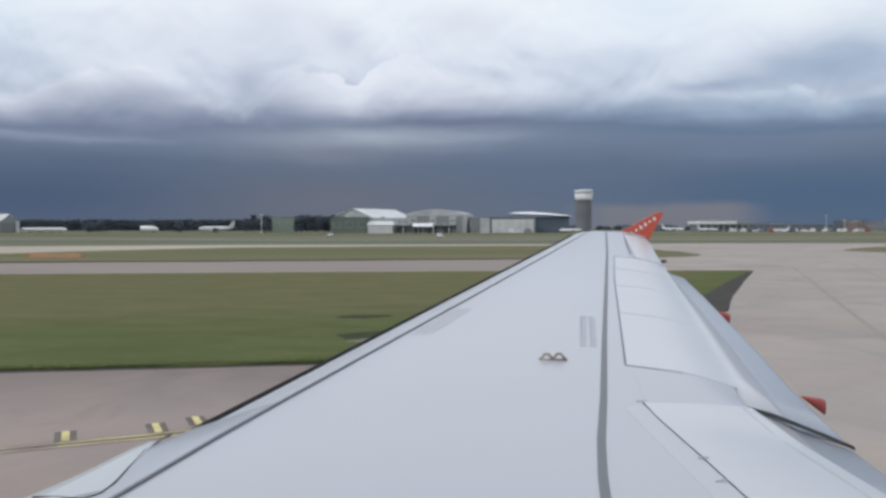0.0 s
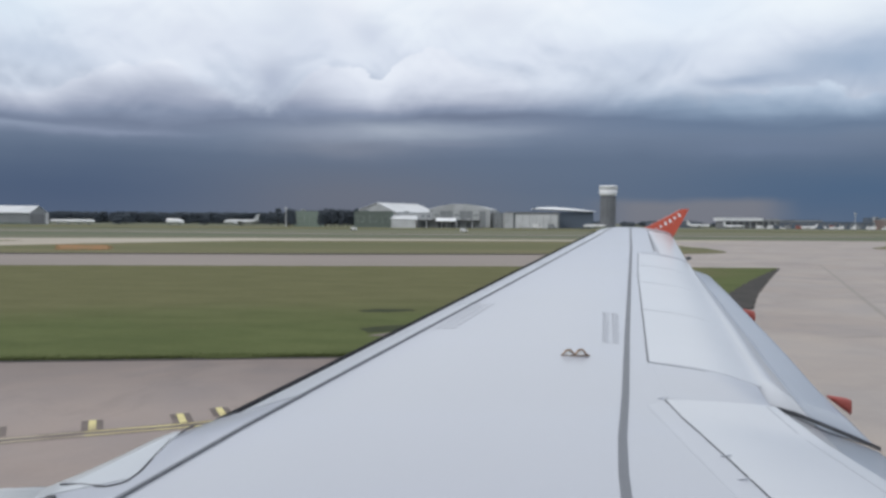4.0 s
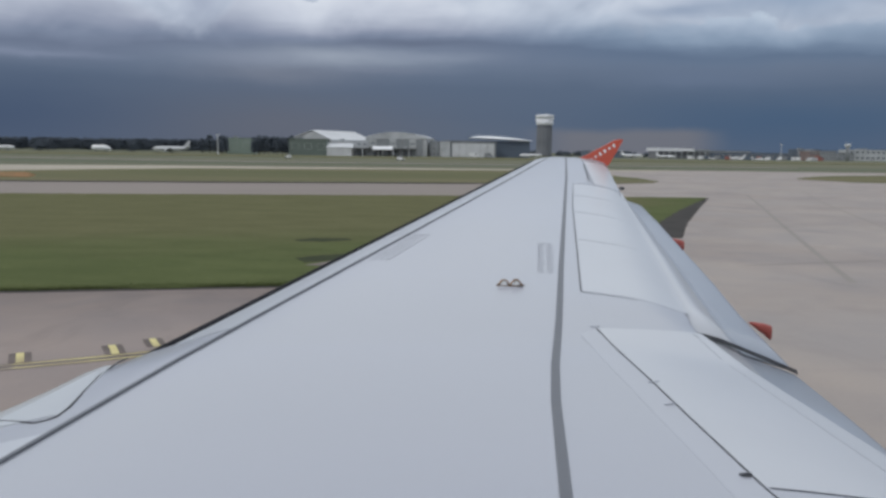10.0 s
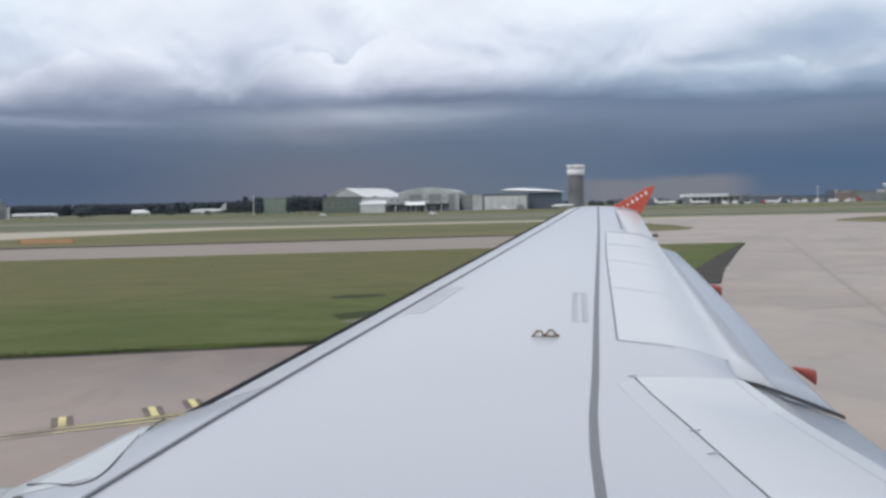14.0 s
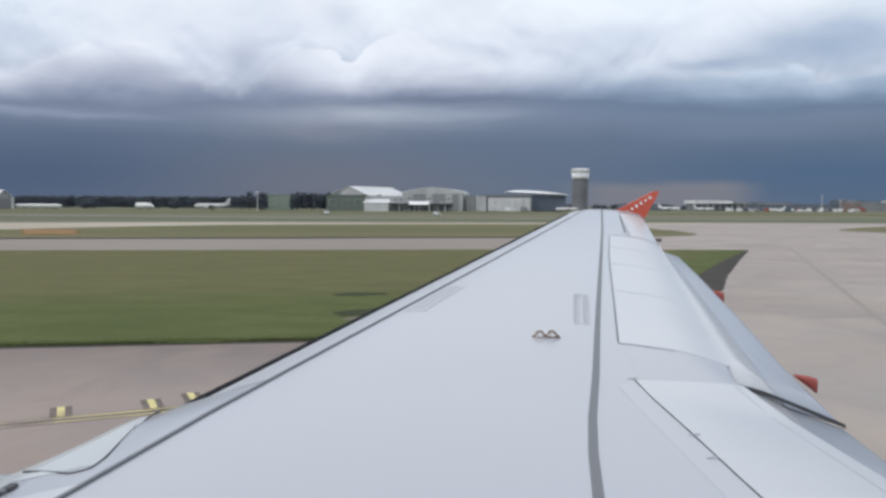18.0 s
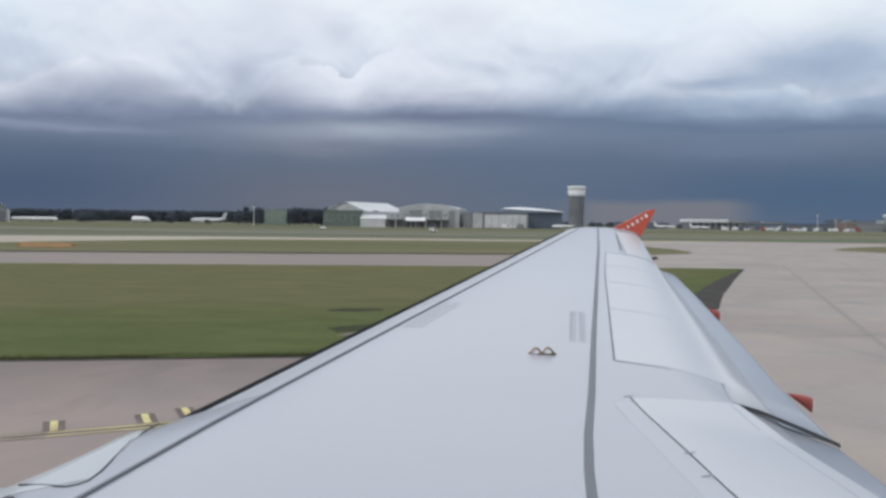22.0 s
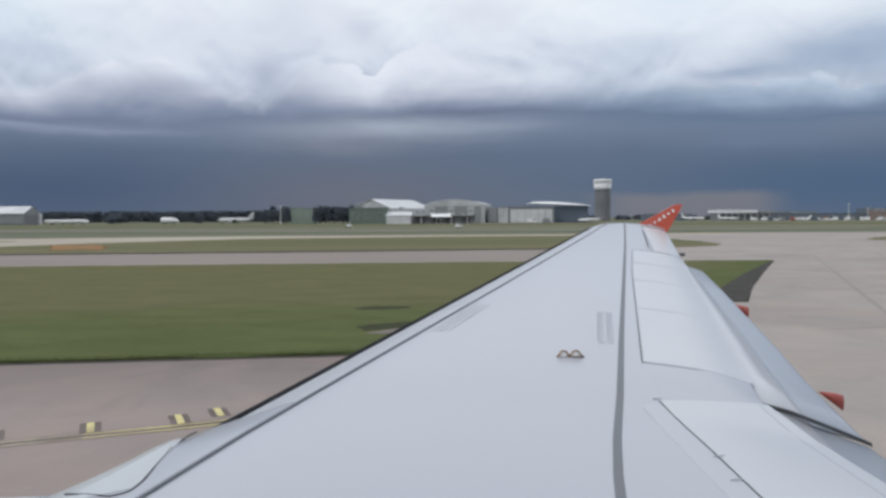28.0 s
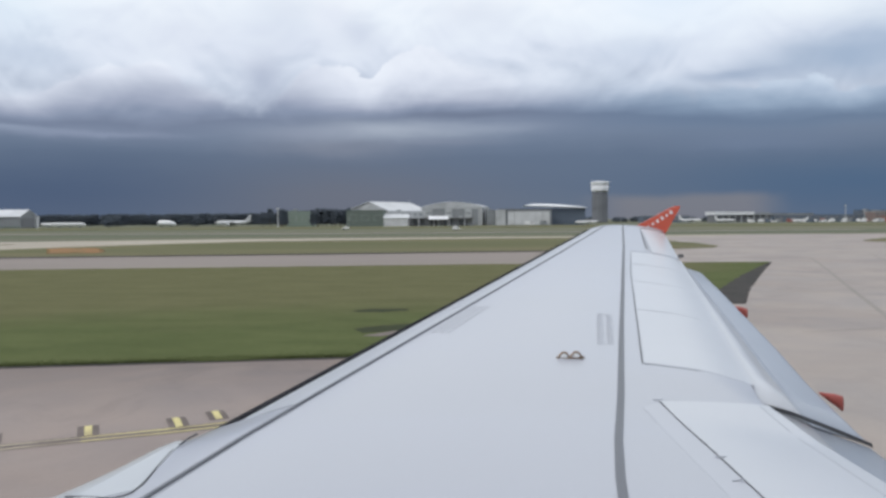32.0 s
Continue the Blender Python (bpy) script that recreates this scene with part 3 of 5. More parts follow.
GRASS = [
    ("turf", "wide mown grass infield between the taxiways",
     [(-160, 2.5), (-60, 17.2), (-13.3, 24.3), (-4.0, 25.7), (9.6, 28.0), (15.9, 49.2), (22.3, 63.3), (30.2, 80.0), (4.1, 78.4), (-18.6, 75.8), (-39.7, 73.2), (-160, 60)]),
    ("turf", "narrow grass island beyond the second taxiway",
     [(-84, 94.4), (-53.5, 98.6), (-20.4, 103.5), (16.6, 110.6), (30, 114.5), (37, 119.5), (40.2, 128), (41, 143), (39.5, 160), (34, 178), (26, 186.5),
      (-10, 180), (-44.6, 168), (-61.5, 147), (-66, 140.5), (-71, 130), (-73.2, 123.5), (-76.4, 113), (-81.5, 98)]),
    ("turf", "grass tongue beside the far apron",
     [(73, 148), (80, 160), (93, 174), (128, 194), (230, 232), (230, 128), (120, 126), (84, 129), (75.5, 134)]),
    ("turf", "small grass patch at the apron's edge", [(43.5, 69.5), (50, 76), (66, 84), (66, 68), (44, 65.5)]),
    ("turf", "thin grass wedge between two pale taxiways", [(-87.1, 158.3), (-86.3, 144.6), (-87.5, 134.7), (-89.8, 128.0), (-94.0, 118.0), (-125, 126.0), (-112, 141.0), (-98.0, 150.8), (-92.4, 154.8)]),
    ("turf", "greener lawn before the hangars", [(-520, 372), (-100, 420), (330, 430), (330, 540), (-520, 540)]),
]
for i, (nm, lab, pts) in enumerate(GRASS):
    tagged(part(nm, prism(ragged(pts, 0.22 if i == 0 else 0.5, 1.2 if i == 0 else 3, i), -0.2, 0.05), DRYTURF if i else TURF), lab, "grass", kind="structure")

far_strip = part("taxiway", prism([(-500, 236), (-184, 285), (-121, 282), (-48, 262), (60, 270), (140, 282), (140, 290), (60, 279), (-48, 272), (-121, 293), (-184, 297), (-500, 250)], -0.2, 0.0), TAXIWAY)
tagged(far_strip, "distant pale concrete taxiway in the grass", "taxiway", kind="structure")
taxi2 = part("taxiway", prism([(-160, 60.5), (-39.7, 73.6), (-18.6, 76.2), (4.1, 78.8), (9.0, 79.1), (13.0, 109.4), (-20.4, 103.1), (-53.5, 98.2), (-160, 83.5)], -0.1, 0.006), TAXIWAY)
tagged(taxi2, "pinkish concrete taxiway across the infield", "taxiway", kind="structure")
shoulder = part("shoulder", prism(ragged([(12.7, 41.6), (14.4, 41.3), (17.3, 48.9), (23.6, 64.1), (30.2, 79.4), (30.3, 79.6), (25.4, 70.0), (20.9, 60.8), (16.8, 51.7), (14.6, 47.2)], 0.10, 0.5, 9), -0.1, 0.056), ASPHALT)
tagged(shoulder, "dark broken asphalt shoulder along the grass corner", "shoulder", kind="structure")
edge = part("shoulder", ribbon([(-60, 16.95), (-13.3, 24.02), (-4.0, 25.42), (9.0, 27.9)], 0.32, 0.006), ASPHALT)
tagged(edge, "thin dark soil edge between concrete and grass", "edging", kind="structure")
for pts, wd in (([(-160, 84.2), (-53.5, 98.5), (-20.4, 103.4), (16.6, 110.6)], 2.6),):
    tagged(part("shoulder", ribbon(pts, wd, 0.056), ASPHALT), "dark soil edge along the far side of the taxiway", "edging", kind="structure")
for pts in ([(-5.1, 38.4), (-4.7, 37.8), (-3.6, 37.8), (-2.4, 38.5), (-2.7, 39.3), (-4.2, 39.3)], [(-4.2, 32.0), (-3.7, 30.7), (-2.6, 31.3), (-1.2, 32.5), (-1.2, 33.8), (-3.2, 33.0)]):
    tagged(part("bare_patch", prism(ragged(pts, 0.10, 0.3, 5), -0.1, 0.056), SOIL), "dark bare patch of soil in the grass", "soil patch", kind="structure")
tagged(part("drain_slab", prism(ragged([(-3.6, 30.0), (-2.9, 29.9), (-1.2, 31.6), (-1.2, 32.2), (-2.7, 31.2)], 0.06, 0.3, 6), -0.1, 0.060), BLACKMARK), "grey concrete drain slab sunk in the grass", "drain slab", kind="structure")

# joints and sealed cracks of the apron
for pts, wd in (([(37.7, 88), (33, 75), (29.1, 64.3), (23.9, 50.2), (19.2, 37.3), (15.5, 27)], 0.26), ([(49, 98), (45, 88.4), (38.3, 72), (31.6, 54.1), (28.8, 46.4), (25.8, 36)], 0.16),
                ([(46, 60), (34, 58), (22, 55)], 0.10), ([(66, 101), (48, 96), (36, 93)], 0.2), ([(90, 62), (60, 56), (30, 50), (18, 47.6)], 0.10),
                ([(78, 130), (58, 124), (46, 121)], 0.25), ([(70, 78), (52, 73), (34, 69.5)], 0.12), ([(36, 37), (24, 34), (13, 31)], 0.06)):
    tagged(part("sealed_joint", ribbon(smooth_line(pts), wd, 0.007), CRACKSEAL), "dark sealed joint in the concrete apron", "joint", kind="structure")
runway = part("runway", prism([(-130, 96), (-82, 97), (-76.9, 113), (-73.7, 123.5), (-71.5, 130), (-66.4, 141), (-62, 148), (-44.6, 169), (-10, 181), (26, 187.5), (60, 196), (76, 213), (50, 207), (28, 201), (-52, 194), (-96, 176), (-111, 170), (-130, 158)], -0.1, 0.010), RUNWAY)
tagged(runway, "pale far runway across the airfield", "runway", kind="structure")

# holding marks on the near taxiway
LINE = smooth_line([(-24, 11.2), (-16, 12.9), (-12, 14.15), (-9.8, 14.93), (-8.7, 15.48), (-7.2, 16.14), (-5.6, 16.86), (-3.6, 18.0), (-1, 19.6), (4, 23)], 8)


def beside(line, off):
    res = []
    for i, (x, y) in enumerate(line):
        x0, y0 = line[max(i - 1, 0)]
        x1, y1 = line[min(i + 1, len(line) - 1)]
        d = Vector((x1 - x0, y1 - y0)).normalized()
        res.append((x - d.y * off, y + d.x * off))
    return res


tagged(part("marking_backing", ribbon(LINE, 0.52, 0.004), BLACKMARK), "dark backing under the yellow double line", "marking", kind="structure")
FADED = material("faded_yellow_marking", (0.42, 0.372, 0.288), (0.51, 0.455, 0.345), 3.0, rough=0.85, stain=(0.27, 0.225, 0.18), stain_scale=0.9, stain_amount=0.8, spec=0.1)
split = max(i for i, p in enumerate(LINE) if p[0] < -7.4)
for off in (-0.16, 0.14):
    side = beside(LINE, off)
    tagged(part("yellow_line", ribbon(side[:split + 1], 0.085, 0.008), FADED), "faded yellow taxiway line worn nearly off the concrete", "marking", group="double taxiway line", kind="structure")
    tagged(part("yellow_line", ribbon(side[split:], 0.095, 0.008), YELLOW), "worn yellow taxiway line painted on concrete", "marking", group="double taxiway line", kind="structure")
for (x0, y0), (x1, y1) in (((-11.3, 15.0), (-11.7, 15.75)), ((-9.23, 15.60), (-9.63, 16.34)), ((-7.57, 16.24), (-7.92, 17.02)), ((-5.94, 16.95), (-6.30, 17.73)), ((-5.28, 17.6), (-5.62, 18.35))):
    tagged(part("marking_backing", ribbon([(x0, y0), (x1, y1)], 0.42, 0.009), BLACKMARK), "black backing of a yellow bar", "marking", kind="structure")
    tagged(part("yellow_bar", ribbon([(x0, y0), (x1, y1)], 0.15, 0.013), YELLOW), "yellow bar on a black painted patch", "marking", group="taxiway bars", kind="structure")

tagged(part("barrier_mesh", prism(ragged([(-56.0, 110.4), (-49.7, 111.3), (-52.5, 119.5), (-59.0, 131.0), (-66.0, 130.0)], 0.5, 0.7, 4), 0.0, 0.12), ORANGEMESH),
       "faded orange ground mesh laid on the grass", "ground mesh", kind="structure")


def tufts(rng, count, outline_y, x0, x1, reach, tall):
    """Short grass blades standing along and behind the turf's edge, joined as they cannot be counted."""
    verts, faces = [], []
    for _ in range(count):
        x = rng.uniform(x0, x1)
        y = outline_y(x) + abs(rng.gauss(0, reach)) - 0.12
        h, a = tall * rng.uniform(0.5, 1.5), rng.uniform(0, 3.14)
        dx, dy = math.cos(a) * 0.03, math.sin(a) * 0.03
        k = len(verts)
        verts += [(x - dx, y - dy, 0.0), (x + dx, y + dy, 0.0), (x + rng.uniform(-0.05, 0.05), y + rng.uniform(-0.05, 0.05), 0.05 + h)]
        faces.append((k, k + 1, k + 2))
    me = bpy.data.meshes.new("grass")
    me.from_pydata(verts, [], faces)
    me.materials.append(TURF)
    return new("grass", me)


tagged(tufts(random.Random(3), 14000, lambda x: 24.3 + (x + 13.3) * 0.1505, -22, 3, 0.35, 0.022), "short grass blades along the turf's near edge", "grass", kind="stuff")


# ---------------------------------------------------------------- the airliner
# Its own axes: x aft, y outboard from the window, z up.
airliner = thing("airliner", "light grey airliner wing with orange tip fence, flaps lowered", "airplane", turn=9.5)
CHORD = [0, 0.05, 0.09, 0.15, 0.3, 0.5, 0.65, 0.8, 0.9, 1.0]
CREST = [0, 0.012, 0.024, 0.038, 0.048, 0.046, 0.037, 0.02, 0.002, -0.03]
SLOPE = [0.20, 0.27, 0.27, 0.15, 0.02, -0.04, -0.085, -0.15, -0.25, -0.36]
# towards the root the tail of the section is flatter
CREST_IN = [0.010, 0.0193, 0.0275, 0.038, 0.048, 0.046, 0.037, 0.0172, -0.0015, -0.0235]
SLOPE_IN = [0.185, 0.195, 0.19, 0.145, 0.02, -0.04, -0.092, -0.165, -0.205, -0.23]
BELLY = [(0.0, -0.012), (0.02, -0.035), (0.08, -0.055), (0.25, -0.075), (0.5, -0.075), (0.75, -0.06), (1.0, -0.045)]


def front(y):
    return -0.53 + (y - 4.35) * 0.5206


def rear(y):
    return 2.42 + max(0.0, y - 4.0) * 0.372


def base(y):
    return 3.28 + 0.081 * (y - 4.35)


def spline(s, knots, slopes, tail):
    if s > 1.0:
        return knots[-1] + tail * (s - 1.0)
    s = max(s, 0.0)
    k = max(i for i in range(len(CHORD) - 1) if CHORD[i] <= s)
    h = CHORD[k + 1] - CHORD[k]
    t = (s - CHORD[k]) / h
    return ((2 * t ** 3 - 3 * t * t + 1) * knots[k] + (t ** 3 - 2 * t * t + t) * h * slopes[k]
            + (3 * t * t - 2 * t ** 3) * knots[k + 1] + (t ** 3 - t * t) * h * slopes[k + 1])


def crest(s, y):
    """Height of the upper skin over the chord line, as a share of the chord."""
    k = (4.75 - y) / 0.3 if s > 0.15 else (4.30 - y) / 0.4
    k = min(1.0, max(0.0, k))
    return spline(s, CREST, SLOPE, -0.15) * (1 - k) + spline(s, CREST_IN, SLOPE_IN, -0.23) * k


def skin(x, y, lift=0.0):
    """The point of the upper skin over (x, y), raised by lift."""
    c = rear(y) - front(y)
    return Vector((x, y, base(y) + c * crest((x - front(y)) / c, y) + lift))


def section(y):
    c, f = rear(y) - front(y), front(y)
    fine = [1 - (i / 48) ** 1.5 for i in range(49)]
    pts = [(f + s * c, y, base(y) + c * crest(s, y)) for s in fine]
    pts += [(f - 0.012 * c, y, base(y) - 0.006 * c)]
    pts += [(f + s * c, y, base(y) + c * g) for s, g in BELLY]
    return pts


spans = [-1.6, 0.0, 0.6] + [1.2 + 0.125 * i for i in range(80)] + [11.2 + 0.25 * i for i in range(14)] + [14.8, 15.05, 15.15]
part("wing_skin", loft([section(y) for y in spans]), WING, airliner, "smooth light grey painted wing skin", smooth=True)


def strip(name, points, width, lift, mat, label="", step=0.12, taper=None):
    """A painted line or seal laid on the upper skin through (x, y) points."""
    line = []
    for (x0, y0), (x1, y1) in zip(points, points[1:]):
        k = max(1, int(math.hypot(x1 - x0, y1 - y0) / step))
        line += [(x0 + (x1 - x0) * i / k, y0 + (y1 - y0) * i / k) for i in range(k)]
    line.append(points[-1])
    bm = bmesh.new()
    rows = []
    for i, (x, y) in enumerate(line):
        x0, y0 = line[max(i - 1, 0)]
        x1, y1 = line[min(i + 1, len(line) - 1)]
        wd = width if taper is None else width + (taper - width) * i / (len(line) - 1)
        d = Vector((x1 - x0, y1 - y0)).normalized() * wd / 2
        a, b = (x - d.y, y + d.x), (x + d.y, y - d.x)
        rows.append([bm.verts.new(skin(*a, -0.002)), bm.verts.new(skin(*a, lift)), bm.verts.new(skin(*b, lift)), bm.verts.new(skin(*b, -0.002))])
    for r, q in zip(rows, rows[1:]):
        for i in range(3):
            bm.faces.new((r[i], r[i + 1], q[i + 1], q[i]))
    return part(name, bm, mat, airliner, label, smooth=False)


def plate(name, corners, lift, mat, label="", nu=10, nv=14):
    """A thin panel on the upper skin between four (x, y) corners: inner front, inner rear, outer rear, outer front."""
    (ax, ay), (bx, by), (cx, cy), (dx, dy) = corners
    bm = bmesh.new()
    grid = []
    for j in range(nv + 1):
        v = j / nv
        row = []
        for i in range(nu + 1):
            u = i / nu
            x = (ax + (bx - ax) * u) * (1 - v) + (dx + (cx - dx) * u) * v
            y = (ay + (by - ay) * u) * (1 - v) + (dy + (cy - dy) * u) * v
            row.append((x, y))
        grid.append(row)
    top = [[bm.verts.new(skin(x, y, lift)) for x, y in r] for r in grid]
    for r, q in zip(top, top[1:]):
        for i in range(nu):
            bm.faces.new((r[i], r[i + 1], q[i + 1], q[i])).smooth = True
    rim = [(0, i) for i in range(nu)] + [(j, nu) for j in range(nv)] + [(nv, i) for i in range(nu, 0, -1)] + [(j, 0) for j in range(nv, 0, -1)]
    high = [bm.verts.new(skin(*grid[j][i], lift)) for j, i in rim]
    low = [bm.verts.new(skin(*grid[j][i], -0.03)) for j, i in rim]
    for k in range(len(rim)):
        m = (k + 1) % len(rim)
        bm.faces.new((high[k], low[k], low[m], high[m]))
    return part(name, bm, mat, airliner, label, smooth=False)


# slats: nose shells ahead of the grey line; the nose's dark reflection is painted
def slat(y0, y1, label, reach=0.030):
    n = max(3, int((y1 - y0) / 0.3))
    ys = [y0 + (y1 - y0) * i / n for i in range(n + 1)]

    def at_back(y):
        return front(y) + (0.130 + 0.0072 * max(0, y - 4.0)) * (rear(y) - front(y))

    # pale slat paint, which also offsets the shade of the forward tilt
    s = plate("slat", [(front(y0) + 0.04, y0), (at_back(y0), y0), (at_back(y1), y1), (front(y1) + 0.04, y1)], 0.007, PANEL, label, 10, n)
    nose = []
    for y in ys:
        f, z = front(y), base(y)
        g = reach
        nose.append([(f + 0.075 + g, y, skin(f + 0.075 + g, y).z + 0.0085), (f + 0.035, y, skin(f + 0.035, y).z + 0.0095), (f - 0.006, y, z + 0.006), (f - 0.026, y, z - 0.006), (f - 0.038, y, z - 0.028), (f - 0.036, y, z - 0.065), (f - 0.01, y, z - 0.07), (f + 0.02, y, z - 0.02)])
    part("nose_strip", loft(nose), NOSE, s, "slat nose with its dark reflection painted on", smooth=True)
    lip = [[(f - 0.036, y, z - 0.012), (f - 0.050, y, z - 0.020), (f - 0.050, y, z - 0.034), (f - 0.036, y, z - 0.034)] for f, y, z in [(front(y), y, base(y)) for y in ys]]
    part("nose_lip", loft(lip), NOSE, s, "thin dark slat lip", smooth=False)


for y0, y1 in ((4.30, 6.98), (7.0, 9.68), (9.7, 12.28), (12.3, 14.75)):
    slat(y0, y1, "light grey leading-edge slat, its nose's dark reflection painted on")
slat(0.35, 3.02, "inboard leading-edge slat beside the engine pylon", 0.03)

# painted grey lines along the front and rear of the wing box
FRONT_LINE = [(front(y) + (0.132 + 0.0072 * max(0, y - 4.0)) * (rear(y) - front(y)), y) for y in (0.4, 2.0, 3.0, 3.8, 4.4, 5.0, 6.0, 7.0, 8.5, 10.0, 11.5, 13.0, 14.3, 15.0)]
strip("grey_line", FRONT_LINE, 0.025, 0.0095, WALKLINE, "painted dark grey line behind the slats", taper=0.010)
REAR_LINE = [(0.25, 0.4), (0.66, 1.5), (0.90, 2.27), (1.155, 3.06), (1.32, 3.52), (1.61, 4.26), (2.15, 5.68), (3.20, 8.41), (4.35, 11.4), (5.40, 14.2), (5.72, 15.05)]
strip("grey_line", REAR_LINE, 0.042, 0.003, WALKLINE, "painted dark grey line over the rear spar", taper=0.032)

# spoilers and the fixed panels round them
HINGE = [(2.02, 4.96), (2.72, 6.85), (3.44, 8.80), (4.24, 10.84)]


def hinge_x(y):
    return float(np.interp(y, [p[1] for p in HINGE], [p[0] for p in HINGE]))


def tail_x(y, inset=0.0):
    return rear(y) - inset


for y0, y1 in ((4.97, 6.727), (6.733, 8.267), (8.273, 9.587), (9.593, 10.86)):
    plate("spoiler", [(hinge_x(y0) + 0.012, y0), (tail_x(y0, -0.02), y0), (tail_x(y1, -0.02), y1), (hinge_x(y1) + 0.012, y1)], 0.0025, PANEL,
          "light grey spoiler panel lying flush in the wing", 22, 16)
strip("hinge_seal", HINGE, 0.0062, 0.0055, SEAL, "dark spoiler hinge gap")
plate("spoiler", [(1.672, 2.395), (2.60, 2.42), (2.63, 4.50), (1.827, 4.22)], 0.0030, PANEL, "inboard spoiler panel lying flush in the wing", 22, 16)
plate("shroud_panel", [(1.667, 0.50), (2.58, 0.50), (2.60, 2.40), (1.667, 2.375)], 0.003, WING, "fixed panel beside the wing root", 22, 12)
INNER_HINGE = [(1.66, 0.5), (1.667, 2.38), (1.714, 2.94), (1.762, 3.45), (1.82, 4.22)]
strip("hinge_seal", INNER_HINGE, 0.0055, 0.0045, SEAL, "dark hinge gap of the inboard spoiler")
plate("shroud_panel", [(1.86, 4.26), (2.60, 4.52), (2.76, 4.965), (2.03, 4.93)], 0.0004, WING, "slightly darker fixed panel between the spoilers")
strip("panel_seam", [(2.02, 4.955), (2.22, 4.94), (2.40, 4.938)], 0.004, 0.0030, WALKLINE, "fine panel seam")
for y in (6.73, 8.27, 9.59):
    strip("panel_seam", [(hinge_x(y) + 0.02, y), (tail_x(y, 0.18), y)], 0.010, 0.0045, FAINT, "fine seam between two spoilers")
strip("panel_seam", [(4.28, 10.9), (4.95, 10.93)], 0.006, 0.004, FAINT, "fine panel seam")
plate("shroud_panel", [(1.33, 0.50), (1.655, 0.50), (1.815, 4.22), (1.665, 4.08)], 0.0008, PALEWING, "paler fixed panel ahead of the inboard spoiler", 8, 14)
strip("panel_seam", [(2.42, 2.45), (2.46, 3.2), (2.50, 4.0), (2.545, 4.44)], 0.006, 0.0040, FAINT, "faint seam along the spoiler's tail")
# small hinge fittings along the inboard spoiler gap
for x, y in ((1.815, 4.235), (1.757, 3.40), (1.695, 3.12)):
    p = skin(x, y, 0.007)
    f = part("hinge_fitting", boxed(-0.030, -0.004, -0.003, 0.030, 0.004, 0.001, bevel=0.001), PALEWING, airliner, "small grey hinge fitting")
    f.location = p
    f.rotation_euler = (0, 0, radians(8))
part("hinge_tab", boxed(1.622, 2.463, skin(1.636, 2.47).z - 0.004, 1.666, 2.476, skin(1.636, 2.47).z + 0.011, bevel=0.002), SEAL, airliner, "small black hinge tab")
strip("panel_seam", [(1.69, 2.386), (2.55, 2.425)], 0.0035, 0.0045, WALKLINE, "dark chordwise spoiler edge")

# aileron with its seams
plate("aileron", [(4.62, 10.98), (rear(10.98) + 0.0, 10.98), (rear(14.55), 14.55), (5.88, 14.55)], 0.005, PANEL, "light grey aileron")
strip("hinge_seal", [(4.60, 10.98), (5.86, 14.55)], 0.012, 0.006, FAINT, "aileron hinge gap")
strip("hinge_seal", [(4.665, 11.3), (5.625, 13.9)], 0.016, 0.008, SEAL, "dark middle of the aileron hinge gap")
strip("hinge_seal", [(5.88, 14.58), (6.38, 14.58)], 0.035, 0.008, SEAL, "dark gap at the aileron's outer end")
part("aileron_bracket", boxed(rear(11.0) - 0.03, 10.95, 3.785, rear(11.0) + 0.05, 10.99, 3.83, bevel=0.01), SEAL, airliner, "dark bracket at the flap's outer end")

# flaps, lowered
def flap_rings(stations, swell, t0, t1):
    """Rings of a flap between two shares of its chord; the rounded nose lies under the wing's tail."""
    rings = []
    for y, x1, z1 in stations:
        x0 = rear(y) - 0.26
        z0 = base(y) - 0.015 * (rear(y) - front(y)) - 0.008
        up, lo = [], []
        for i in range(19):
            t = t0 + (t1 - t0) * i / 18
            x = x0 + (x1 - x0) * t
            roll = 0.038 * math.exp(-((t - 0.42) / (0.13 if t < 0.42 else 0.105)) ** 2) - 0.012 * math.exp(-((t - 0.63) / 0.055) ** 2) - 0.010 * math.exp(-((t - 0.72) / 0.13) ** 2)
            z = z0 + (z1 - z0) * t + roll * swell + 0.012 * math.sin(math.pi * t)
            up.append((x, y, z))
            lo.append((x, y, z0 + (z1 - z0) * t - 0.085 * math.sin(math.pi * t ** 0.5) * (1 - t) - 0.012))
        rings.append(up + lo[::-1])
    return rings


OUTER = [(4.68, 3.42, 2.90), (5.3, 3.62, 2.945), (6.0, 3.85, 2.99), (7.0, 4.17, 3.11), (8.0, 4.465, 3.23), (9.6, 4.95, 3.41), (10.93, 5.33, 3.56)]
INNER = [(0.35, 3.10, 2.20), (2.0, 3.20, 2.43), (3.4, 3.31, 2.64), (4.0, 3.375, 2.755), (4.60, 3.38, 2.892)]
for stations, swell, where in ((OUTER, 1.0, "outboard"), (INNER, 0.45, "inboard")):
    # tilted rear takes the shaded grey, the lit nose the paler paint
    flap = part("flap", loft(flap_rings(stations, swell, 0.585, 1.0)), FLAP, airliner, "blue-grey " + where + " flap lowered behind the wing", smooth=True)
    part("flap_nose", loft(flap_rings(stations, swell, 0.0, 0.585)), PANEL, flap, "rounded light grey flap nose", smooth=True)
seal_line = [(2.60, 4.635, 3.222), (2.66, 4.64, 3.185), (2.74, 4.64, 3.168), (2.86, 4.64, 3.133), (3.00, 4.64, 3.078), (3.20, 4.64, 2.997), (3.42, 4.64, 2.903)]
